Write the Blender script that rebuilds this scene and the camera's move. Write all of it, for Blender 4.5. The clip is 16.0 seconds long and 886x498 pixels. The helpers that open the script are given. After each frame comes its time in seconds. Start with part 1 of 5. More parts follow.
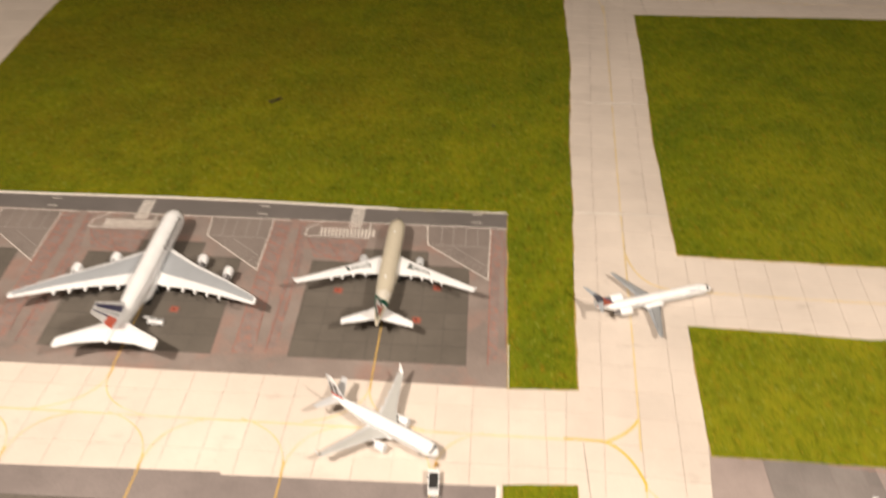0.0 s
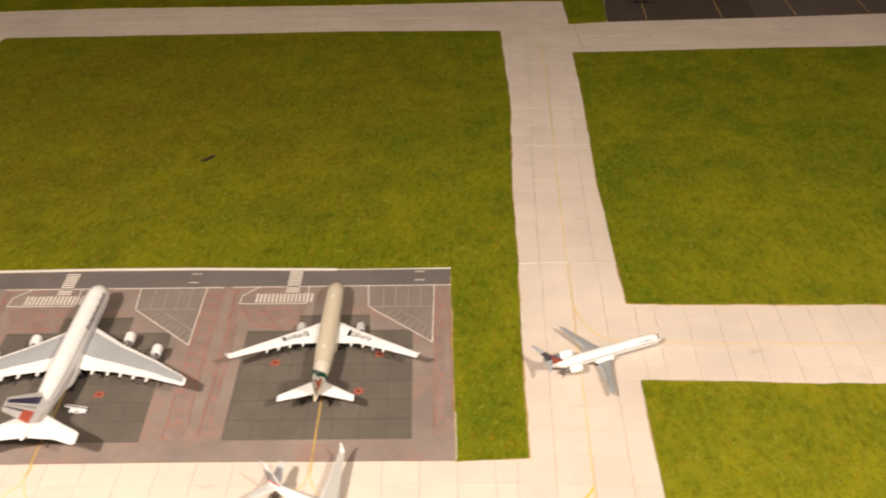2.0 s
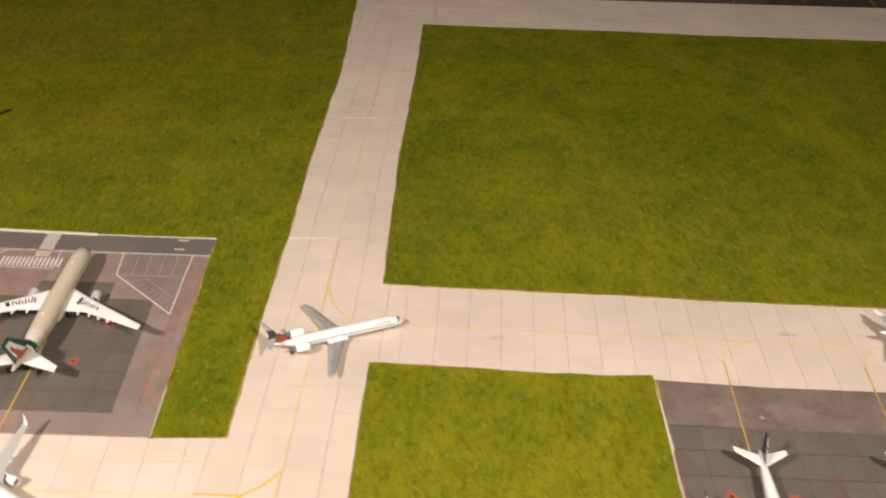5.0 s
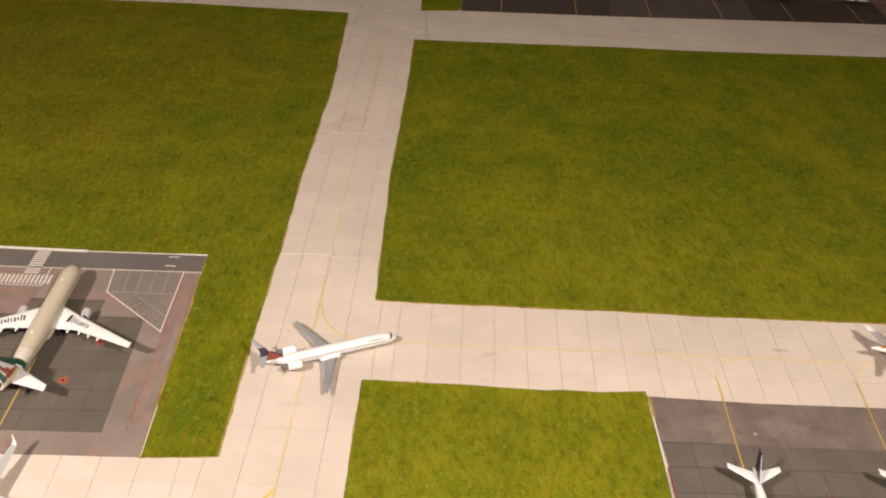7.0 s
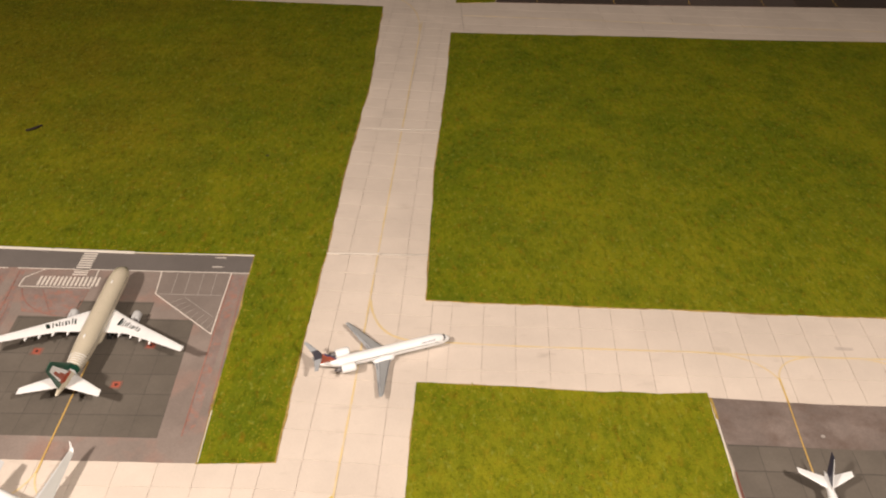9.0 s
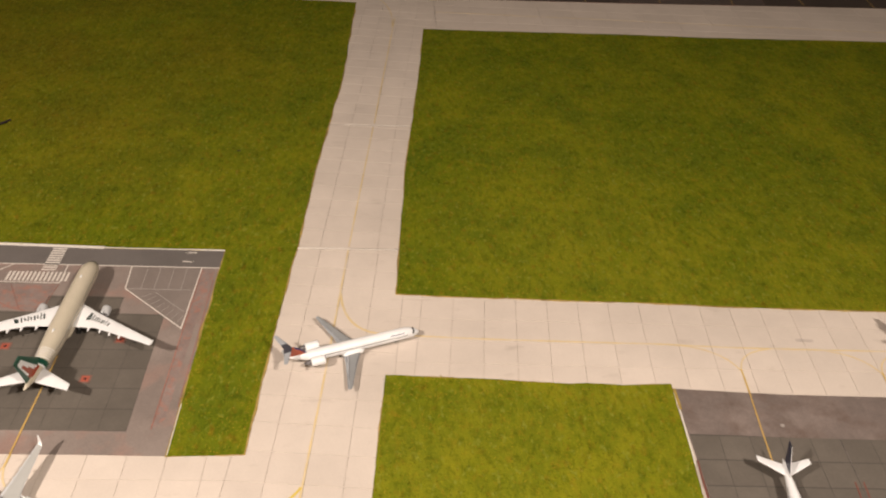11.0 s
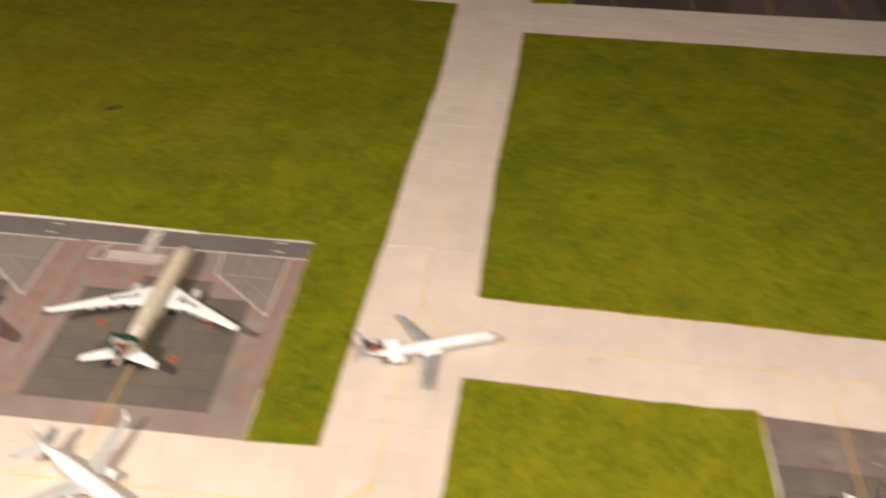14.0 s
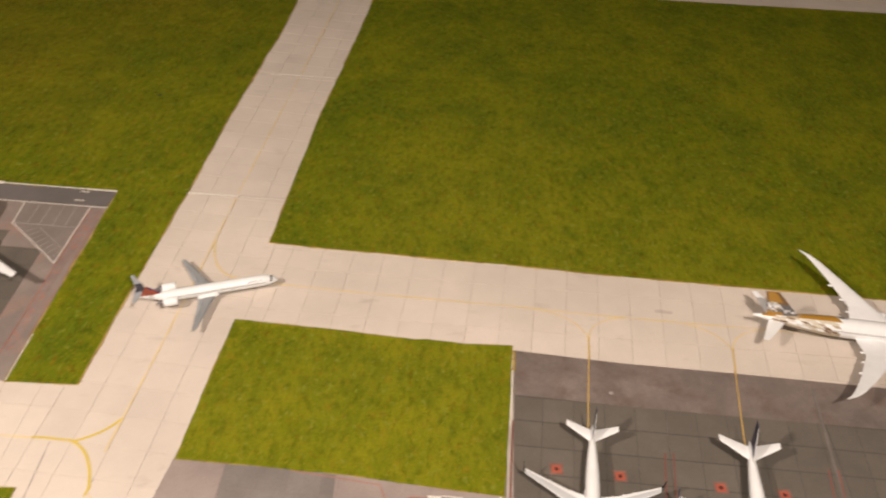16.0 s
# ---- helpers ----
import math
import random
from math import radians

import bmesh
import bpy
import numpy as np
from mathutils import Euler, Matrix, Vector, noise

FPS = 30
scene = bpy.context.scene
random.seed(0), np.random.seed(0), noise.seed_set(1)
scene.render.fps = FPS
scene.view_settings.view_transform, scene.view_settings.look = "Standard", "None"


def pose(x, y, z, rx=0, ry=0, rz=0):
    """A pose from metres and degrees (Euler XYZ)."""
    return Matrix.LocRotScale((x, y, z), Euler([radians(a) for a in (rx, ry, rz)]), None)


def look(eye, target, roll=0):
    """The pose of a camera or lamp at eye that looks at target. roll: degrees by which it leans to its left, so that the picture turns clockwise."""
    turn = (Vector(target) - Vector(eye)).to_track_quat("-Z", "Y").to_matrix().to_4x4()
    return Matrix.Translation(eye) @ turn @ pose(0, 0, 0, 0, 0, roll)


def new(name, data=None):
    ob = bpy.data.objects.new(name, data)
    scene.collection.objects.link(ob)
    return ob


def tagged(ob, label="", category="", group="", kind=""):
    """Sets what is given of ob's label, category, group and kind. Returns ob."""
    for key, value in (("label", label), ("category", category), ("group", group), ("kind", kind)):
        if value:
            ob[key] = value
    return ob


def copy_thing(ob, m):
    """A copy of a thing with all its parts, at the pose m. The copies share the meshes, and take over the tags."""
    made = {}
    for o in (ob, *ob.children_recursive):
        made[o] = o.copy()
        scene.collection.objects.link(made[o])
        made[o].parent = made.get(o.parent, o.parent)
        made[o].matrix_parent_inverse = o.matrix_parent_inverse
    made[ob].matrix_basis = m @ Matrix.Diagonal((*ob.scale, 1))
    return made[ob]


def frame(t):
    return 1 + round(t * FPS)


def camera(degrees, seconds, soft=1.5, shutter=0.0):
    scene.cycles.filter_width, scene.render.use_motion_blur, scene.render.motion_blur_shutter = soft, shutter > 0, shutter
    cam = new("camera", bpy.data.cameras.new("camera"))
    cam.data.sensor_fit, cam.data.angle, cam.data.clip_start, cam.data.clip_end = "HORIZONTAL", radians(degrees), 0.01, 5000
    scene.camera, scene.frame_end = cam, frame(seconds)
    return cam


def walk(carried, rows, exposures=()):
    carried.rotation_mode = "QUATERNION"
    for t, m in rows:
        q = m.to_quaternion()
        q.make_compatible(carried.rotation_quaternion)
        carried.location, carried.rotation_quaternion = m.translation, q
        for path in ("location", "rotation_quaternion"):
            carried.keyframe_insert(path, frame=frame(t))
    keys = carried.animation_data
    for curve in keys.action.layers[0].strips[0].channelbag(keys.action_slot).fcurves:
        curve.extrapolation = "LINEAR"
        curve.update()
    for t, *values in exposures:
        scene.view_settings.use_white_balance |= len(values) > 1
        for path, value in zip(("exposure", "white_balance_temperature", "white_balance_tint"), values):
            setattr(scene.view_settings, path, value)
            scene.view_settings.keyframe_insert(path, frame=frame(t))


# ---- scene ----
cam = camera(55.8, 16.0, soft=2.05, shutter=0.9)
PATH = [
    (0, (-0.0286, 0.1384, 0.4680), (-0.1101, 1.7533, -0.7091), 0.73),
    (0.3, (-0.0234, 0.1427, 0.4807), (-0.1388, 1.7778, -0.6652), 0.80),
    (0.5, (-0.0112, 0.1382, 0.4811), (-0.1186, 1.7979, -0.6296), 1.29),
    (0.6, (-0.0073, 0.1380, 0.4813), (-0.0954, 1.8012, -0.6259), 1.78),
    (0.8, (-0.0011, 0.1395, 0.4860), (-0.0804, 1.8026, -0.6220), 1.44),
    (1, (-0.0014, 0.1459, 0.4858), (-0.0769, 1.8159, -0.6121), 1.62),
    (1.2, (-0.0073, 0.1496, 0.4864), (-0.0853, 1.8292, -0.5966), 1.60),
    (1.5, (-0.0114, 0.1653, 0.4792), (-0.0613, 1.8368, -0.6179), -0.33),
    (1.8, (-0.0178, 0.1720, 0.4710), (-0.0084, 1.8323, -0.6440), -0.63),
    (2, (-0.0113, 0.1789, 0.4728), (-0.0010, 1.8368, -0.6458), -0.51),
    (2.2, (0.0012, 0.1801, 0.4681), (0.0271, 1.8457, -0.6389), 1.26),
    (2.5, (0.0215, 0.1832, 0.4619), (0.0675, 1.8166, -0.6913), 1.54),
    (2.7, (0.0268, 0.1857, 0.4607), (0.0837, 1.8058, -0.7105), 1.84),
    (3, (0.0352, 0.1893, 0.4608), (0.1285, 1.7978, -0.7243), 2.47),
    (3.2, (0.0374, 0.1894, 0.4615), (0.1538, 1.7937, -0.7271), 2.72),
    (3.5, (0.0473, 0.1916, 0.4608), (0.1959, 1.7863, -0.7370), 3.02),
    (3.7, (0.0580, 0.1940, 0.4613), (0.2282, 1.7803, -0.7449), 3.40),
    (4, (0.0749, 0.2016, 0.4591), (0.2723, 1.7745, -0.7603), 3.91),
    (4.2, (0.0820, 0.2059, 0.4623), (0.2486, 1.8001, -0.7339), 3.51),
    (4.5, (0.1113, 0.2107, 0.4685), (0.2300, 1.8239, -0.7077), 2.93),
    (4.7, (0.1405, 0.2058, 0.4737), (0.2528, 1.8292, -0.6892), 3.11),
    (5, (0.1718, 0.1932, 0.4734), (0.2812, 1.8068, -0.7031), 4.31),
    (5.2, (0.1777, 0.1903, 0.4764), (0.2544, 1.8038, -0.7028), 3.62),
    (7.3, (0.1665, 0.1966, 0.4755), (0.3026, 1.8276, -0.6740), 4.73),
    (7.5, (0.1638, 0.1961, 0.4788), (0.2598, 1.8276, -0.6739), 3.56),
    (7.7, (0.1582, 0.1965, 0.4798), (0.2334, 1.8347, -0.6649), 2.93),
    (8, (0.1500, 0.2003, 0.4764), (0.2059, 1.8373, -0.6713), 2.69),
    (8.2, (0.1486, 0.2033, 0.4762), (0.1976, 1.8390, -0.6735), 2.61),
    (8.5, (0.1475, 0.2041, 0.4761), (0.2067, 1.8424, -0.6695), 2.73),
    (8.7, (0.1456, 0.2092, 0.4731), (0.2198, 1.8383, -0.6847), 2.90),
    (9, (0.1438, 0.2123, 0.4711), (0.2261, 1.8318, -0.6995), 3.12),
    (9.2, (0.1449, 0.2119, 0.4725), (0.2274, 1.8320, -0.6973), 3.07),
    (9.5, (0.1489, 0.2084, 0.4746), (0.2505, 1.8344, -0.6853), 3.33),
    (9.7, (0.1486, 0.2084, 0.4740), (0.2569, 1.8322, -0.6886), 3.23),
    (11.8, (0.1559, 0.2026, 0.4762), (0.3054, 1.7949, -0.7247), 4.71),
    (12, (0.1592, 0.2131, 0.4811), (0.3036, 1.7946, -0.7346), 4.73),
    (12.5, (0.1338, 0.2364, 0.4783), (0.3306, 1.8349, -0.7075), 4.28),
    (12.7, (0.1200, 0.2360, 0.4813), (0.3489, 1.8531, -0.6732), 4.91),
    (12.9, (0.1035, 0.2314, 0.4779), (0.3381, 1.8756, -0.6364), 5.76),
    (13, (0.0946, 0.2278, 0.4800), (0.3050, 1.8836, -0.6219), 5.66),
    (13.2, (0.0825, 0.2195, 0.4797), (0.2068, 1.9050, -0.5897), 5.37),
    (13.4, (0.0865, 0.2118, 0.4741), (0.1108, 1.8930, -0.6089), 3.93),
    (13.5, (0.0896, 0.2094, 0.4715), (0.0745, 1.8813, -0.6260), 3.63),
    (13.7, (0.1024, 0.2069, 0.4742), (0.0420, 1.8546, -0.6578), 3.71),
    (13.9, (0.1350, 0.2128, 0.4696), (0.0434, 1.8320, -0.7008), 3.26),
    (14, (0.1519, 0.2088, 0.4721), (0.0806, 1.8219, -0.7080), 3.46),
    (14.2, (0.1634, 0.1941, 0.4684), (0.1671, 1.8086, -0.7121), 5.33),
    (14.4, (0.1807, 0.2042, 0.4653), (0.1782, 1.7967, -0.7446), 4.40),
    (14.5, (0.1853, 0.2027, 0.4623), (0.1927, 1.7858, -0.7600), 4.60),
    (14.7, (0.1966, 0.2063, 0.4637), (0.2024, 1.7552, -0.8016), 3.88),
    (15, (0.2195, 0.2081, 0.4717), (0.2233, 1.7486, -0.8038), 3.36),
    (15.2, (0.2383, 0.2027, 0.4726), (0.2409, 1.7455, -0.8000), 4.02),
    (15.5, (0.2799, 0.1880, 0.4848), (0.2533, 1.7294, -0.7893), 4.73),
    (15.7, (0.3015, 0.1877, 0.4934), (0.2849, 1.7335, -0.7754), 4.83),
    (16, (0.3157, 0.1945, 0.4952), (0.3271, 1.7387, -0.7758), 4.69),
]
EXPOSURES = [(0.0, 0.37, 6500, 7), (0.5, 0.53, 6500, 7.5), (1.0, 0.44, 6750, 9), (1.5, 0.43, 6800, 9), (2.0, 0.45, 6750, 9.5), (2.5, 0.15, 6500, 10), (3.0, 0.18, 6500, 9.5), (3.5, 0.27, 6500, 9), (4.5, 0.23, 6500, 10), (5.0, 0.27, 6500, 10), (9.0, 0.28, 6500, 10), (12.0, 0.04, 6500, 10), (12.5, 0.0, 6500, 11), (13.0, 0.11, 6550, 12), (13.5, 0.38, 6500, 11), (14.0, 0.35, 6500, 10), (14.5, -0.03, 6500, 9.5), (15.0, -0.10, 6500, 10), (15.5, -0.09, 6500, 10.5), (16.0, 0.11, 6500, 10)]
walk(cam, [(t, look(eye, target, roll)) for t, eye, target, roll in PATH], EXPOSURES)

# ---- light: two warm lamps above the near side of the table, and the room's own bounce ----
world = bpy.data.worlds.new("room_air")
world.use_nodes = True
world.node_tree.nodes["Background"].inputs[0].default_value = (1.0, 0.80, 0.62, 1)
world.node_tree.nodes["Background"].inputs[1].default_value = 0.025
scene.world = world


def lamp(name, place, watts, radius=0.035):
    data = bpy.data.lights.new(name, "POINT")
    data.energy, data.color, data.shadow_soft_size = watts, (1.0, 0.84, 0.714), radius
    ob = new(name, data)
    ob.location = place
    return ob


lamp("lamp_bulb", (-0.50, 0.02, 0.92), 52.0)
lamp("lamp_bulb", (0.54, 0.00, 0.92), 39.5)


# ---- materials ----
def nodes_of(name, rough, metal=0.0):
    m = bpy.data.materials.new(name)
    m.use_nodes = True
    nt = m.node_tree
    b = nt.nodes["Principled BSDF"]
    b.inputs["Roughness"].default_value = rough
    b.inputs["Metallic"].default_value = metal
    return m, nt, b


def noise_node(nt, scale, detail=4.0, rough=0.6, vec=None):
    n = nt.nodes.new("ShaderNodeTexNoise")
    n.inputs["Scale"].default_value, n.inputs["Detail"].default_value, n.inputs["Roughness"].default_value = scale, detail, rough
    if vec:
        nt.links.new(vec, n.inputs["Vector"])
    return n


def ramp_node(nt, src, stops):
    r = nt.nodes.new("ShaderNodeValToRGB")
    el = r.color_ramp.elements
    while len(el) < len(stops):
        el.new(0.5)
    for e, (p, c) in zip(el, stops):
        e.position, e.color = p, (*c, 1)
    nt.links.new(src, r.inputs[0])
    return r.outputs[0]


def mix_node(nt, a, b, fac, mode="MIX"):
    m = nt.nodes.new("ShaderNodeMix")
    m.data_type, m.blend_type = "RGBA", mode
    for sock, v in ((m.inputs[0], fac), (m.inputs[6], a), (m.inputs[7], b)):
        if isinstance(v, (int, float)):
            sock.default_value = v
        elif isinstance(v, tuple):
            sock.default_value = (*v, 1)
        else:
            nt.links.new(v, sock)
    return m.outputs[2]


def bump_node(nt, b, height, strength, dist):
    n = nt.nodes.new("ShaderNodeBump")
    n.inputs["Strength"].default_value, n.inputs["Distance"].default_value = strength, dist
    nt.links.new(height, n.inputs["Height"])
    nt.links.new(n.outputs[0], b.inputs["Normal"])


def world_vec(nt):
    return nt.nodes.new("ShaderNodeNewGeometry").outputs["Position"]


def spot(nt, vec, place, inner, outer):
    """1 inside a round spot on the table, fading to 0 at its outer radius."""
    d, r = nt.nodes.new("ShaderNodeVectorMath"), nt.nodes.new("ShaderNodeMapRange")
    d.operation, d.inputs[1].default_value = "DISTANCE", place
    nt.links.new(vec, d.inputs[0])
    r.interpolation_type = "SMOOTHSTEP"
    r.inputs[1].default_value, r.inputs[2].default_value, r.inputs[3].default_value, r.inputs[4].default_value = inner, outer, 1.0, 0.0
    nt.links.new(d.outputs["Value"], r.inputs[0])
    return r.outputs[0]


def paint(name, col, rough=0.32, grime=0.07):
    """Sprayed model paint: thin dirt and uneven gloss."""
    m, nt, b = nodes_of(name, rough)
    v = world_vec(nt)
    big, fine = noise_node(nt, 70, 3, 0.6, v), noise_node(nt, 900, 2, 0.5, v)
    dark = tuple(c * (1 - grime) for c in col)
    c = mix_node(nt, dark, col, ramp_node(nt, big.outputs[0], [(0.3, (0, 0, 0)), (0.62, (1, 1, 1))]))
    nt.links.new(c, b.inputs["Base Color"])
    r = nt.nodes.new("ShaderNodeMapRange")
    r.inputs[3].default_value, r.inputs[4].default_value = rough * 0.8, rough * 1.3
    nt.links.new(fine.outputs[0], r.inputs[0])
    nt.links.new(r.outputs[0], b.inputs["Roughness"])
    return m


def printed(name, col, spread=0.10, rough=0.62, blot=9.0, tint=None, per_piece=0.0, stains=0.0):
    """Matt printed card: mottled ink, faint blotches, soft sheen."""
    m, nt, b = nodes_of(name, rough)
    v = world_vec(nt)
    big, mid, fine = noise_node(nt, blot, 5, 0.6, v), noise_node(nt, 60, 4, 0.65, v), noise_node(nt, 600, 3, 0.6, v)
    lo, hi = tuple(c * (1 - spread) for c in col), tuple(min(1, c * (1 + spread)) for c in col)
    c = mix_node(nt, lo, hi, ramp_node(nt, big.outputs[0], [(0.32, (0, 0, 0)), (0.68, (1, 1, 1))]))
    if tint:
        pick = ramp_node(nt, noise_node(nt, blot * 2.1, 4, 0.6, v).outputs[0], [(0.48, (0, 0, 0)), (0.64, (1, 1, 1))])
        c = mix_node(nt, c, tint, pick)
    c = mix_node(nt, c, ramp_node(nt, mid.outputs[0], [(0.3, (1 - spread,) * 3), (0.7, (1, 1, 1))]), 0.8, "MULTIPLY")
    c = mix_node(nt, c, ramp_node(nt, fine.outputs[0], [(0.3, (1 - spread * 1.2,) * 3), (0.7, (1, 1, 1))]), 0.8, "MULTIPLY")
    if stains:
        drawn = nt.nodes.new("ShaderNodeMapping")
        drawn.inputs["Scale"].default_value = (1.0, 2.6, 1.0)
        nt.links.new(v, drawn.inputs["Vector"])
        spots = ramp_node(nt, noise_node(nt, 26, 5, 0.62, drawn.outputs[0]).outputs[0], [(0.60, (1, 1, 1)), (0.74, (1 - stains, 1 - stains * 1.05, 1 - stains * 1.1))])
        cloud = ramp_node(nt, noise_node(nt, 11, 3, 0.5, v).outputs[0], [(0.35, (1 - stains * 0.4,) * 3), (0.6, (1, 1, 1))])
        c = mix_node(nt, mix_node(nt, c, spots, 1.0, "MULTIPLY"), cloud, 1.0, "MULTIPLY")
    if per_piece:
        info = nt.nodes.new("ShaderNodeObjectInfo")
        c = mix_node(nt, c, ramp_node(nt, info.outputs["Random"], [(0.0, (1 - per_piece,) * 3), (1.0, (1, 1, 1))]), 1.0, "MULTIPLY")
    nt.links.new(c, b.inputs["Base Color"])
    bump_node(nt, b, fine.outputs[0], 0.12, 0.0004)
    return m


def grass_material(name, fibres=0):
    """fibres: 0 for the mat itself, 1 for its fibres, 2 for dry ones at the cut edges."""
    m, nt, b = nodes_of(name, 0.92)
    v = world_vec(nt)
    # fibres brushed along the mats: three stretched layers that lie a little across each other
    layers = []
    for turn, long in ((0.06, 0.46), (-0.12, 0.58), (0.0, 0.80)):
        n = nt.nodes.new("ShaderNodeMapping")
        n.inputs["Rotation"].default_value, n.inputs["Scale"].default_value = (0, 0, turn), (1.0, long, 1.0)
        nt.links.new(v, n.inputs["Vector"])
        layers.append(n.outputs[0])
    lie, cross, along = layers
    patch, mid = noise_node(nt, 4.6, 6, 0.68, along), noise_node(nt, 85, 3, 0.6, cross)
    tuft, blade = noise_node(nt, 205, 3, 0.62, lie), noise_node(nt, 620, 2, 0.6, v)
    green = mix_node(nt, (0.116, 0.150, 0.0066), (0.184, 0.199, 0.0090), ramp_node(nt, patch.outputs[0], [(0.38, (0, 0, 0)), (0.58, (1, 1, 1))]))
    yellow = ramp_node(nt, mid.outputs[0], [(0.46, (0, 0, 0)), (0.74, (0.75, 0.75, 0.75))])
    c = mix_node(nt, green, (0.214, 0.200, 0.010), yellow)
    deep = ramp_node(nt, noise_node(nt, 15, 5, 0.68, along).outputs[0], [(0.42, (0, 0, 0)), (0.63, (0.66, 0.66, 0.66))])
    c = mix_node(nt, c, (0.078, 0.118, 0.0085), deep)
    brown = ramp_node(nt, noise_node(nt, 150, 3, 0.62, cross).outputs[0], [(0.56, (0, 0, 0)), (0.70, (0.6, 0.6, 0.6))])
    c = mix_node(nt, c, (0.215, 0.124, 0.010), brown)
    # worn brown flock round the twig, and a dry yellow stretch by the east taxiway
    worn = ramp_node(nt, noise_node(nt, 6.5, 5, 0.7, along).outputs[0], [(0.36, (0.15, 0.15, 0.15)), (0.62, (0.72, 0.72, 0.72))])
    worn = mix_node(nt, (0, 0, 0), worn, spot(nt, v, (-0.42, 1.25, 0), 0.15, 0.62))
    c = mix_node(nt, c, (0.165, 0.126, 0.0090), worn)
    dry = ramp_node(nt, noise_node(nt, 30, 4, 0.65, cross).outputs[0], [(0.36, (0.05, 0.05, 0.05)), (0.64, (0.50, 0.50, 0.50))])
    fresh = mix_node(nt, spot(nt, v, (0.47, 0.81, 0), 0.05, 0.34), spot(nt, v, (0.27, 0.60, 0), 0.13, 0.17), 1.0, "LIGHTEN")
    dry = mix_node(nt, (0, 0, 0), dry, fresh)
    c = mix_node(nt, c, (0.275, 0.258, 0.014), dry)
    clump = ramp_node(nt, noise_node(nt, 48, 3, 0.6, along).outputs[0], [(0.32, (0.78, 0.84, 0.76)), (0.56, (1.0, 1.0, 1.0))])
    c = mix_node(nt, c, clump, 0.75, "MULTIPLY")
    # shade in the gaps between the tufts, put into the colour, and paler tips
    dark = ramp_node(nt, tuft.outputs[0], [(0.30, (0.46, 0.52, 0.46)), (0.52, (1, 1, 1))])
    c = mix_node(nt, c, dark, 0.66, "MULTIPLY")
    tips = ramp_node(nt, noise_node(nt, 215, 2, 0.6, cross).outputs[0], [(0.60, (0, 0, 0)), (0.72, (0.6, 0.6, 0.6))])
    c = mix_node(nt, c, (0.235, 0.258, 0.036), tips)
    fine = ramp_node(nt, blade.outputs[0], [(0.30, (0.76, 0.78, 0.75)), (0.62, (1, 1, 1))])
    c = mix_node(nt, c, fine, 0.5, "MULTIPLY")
    if fibres == 2:
        c = mix_node(nt, c, (0.30, 0.215, 0.020), 0.55)
    if fibres:
        each = nt.nodes.new("ShaderNodeNewGeometry").outputs["Random Per Island"]
        c = mix_node(nt, c, ramp_node(nt, each, [(0.0, (0.092, 0.120, 0.004)), (0.35, (0.160, 0.178, 0.006)), (0.62, (0.225, 0.225, 0.008)), (0.84, (0.290, 0.250, 0.012)), (1.0, (0.25, 0.155, 0.012))]), 0.40 if fibres < 2 else 0.30)
    nt.links.new(c, b.inputs["Base Color"])
    b.inputs["Specular IOR Level"].default_value = 0.05
    h = nt.nodes.new("ShaderNodeMath")
    h.operation = "ADD"
    nt.links.new(tuft.outputs[0], h.inputs[0])
    nt.links.new(blade.outputs[0], h.inputs[1])
    bump_node(nt, b, h.outputs[0], 0.4, 0.0010)
    return m


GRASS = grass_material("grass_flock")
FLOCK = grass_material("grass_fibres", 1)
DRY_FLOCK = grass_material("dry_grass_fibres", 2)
CONCRETE = printed("pale_concrete_print", (0.695, 0.622, 0.553), 0.06, 0.55, 7.0, per_piece=0.05, stains=0.16)
JOINT = printed("joint_grey_print", (0.545, 0.495, 0.450), 0.12, 0.6, 10.0, tint=(0.665, 0.600, 0.535))
APRON = printed("apron_grey_print", (0.278, 0.233, 0.211), 0.14, 0.5, 13.0, tint=(0.325, 0.224, 0.193))
APRON_PLAIN = printed("apron_plain_print", (0.245, 0.212, 0.203), 0.14, 0.5, 11.0)
APRON_BROWN = printed("apron_brown_print", (0.215, 0.178, 0.162), 0.20, 0.5, 15.0, tint=(0.180, 0.138, 0.120))
APRON_ROSE = printed("apron_rose_print", (0.335, 0.280, 0.262), 0.12, 0.5, 18.0)
APRON_SLAB = printed("apron_slab_print", (0.265, 0.240, 0.228), 0.14, 0.5, 16.0, per_piece=0.16)
STAND = printed("stand_dark_print", (0.150, 0.134, 0.115), 0.12, 0.5, 16.0, per_piece=0.10)
RED_BAND = printed("red_band_print", (0.275, 0.215, 0.198), 0.14, 0.5, 70.0, tint=(0.350, 0.196, 0.160))
ZONE = printed("zone_grey_print", (0.240, 0.206, 0.188), 0.12, 0.5, 14.0)
# far apron prints: redder, and darkened in colour for the lamps' falloff
APRON_FAR_DIM = printed("apron_far_dim_print", (0.185, 0.125, 0.105), 0.16, 0.5, 11.0, tint=(0.240, 0.125, 0.098))
STAND_FAR_DIM = printed("stand_far_dim_print", (0.085, 0.068, 0.058), 0.12, 0.5, 14.0, per_piece=0.2)
STAND_FAR_DIM_PALE = printed("stand_far_dim_pale_print", (0.115, 0.094, 0.084), 0.12, 0.5, 14.0)
ROAD_FAR_DIM = printed("road_far_dim_print", (0.120, 0.098, 0.088), 0.12, 0.5, 14.0)
TERMINAL = printed("terminal_grey_print", (0.32, 0.285, 0.265), 0.08)
STAND_JOINT = printed("stand_joint_print", (0.086, 0.077, 0.070), 0.1, 0.5)
ROAD = printed("road_grey_print", (0.160, 0.147, 0.140), 0.10, 0.5, 14.0)
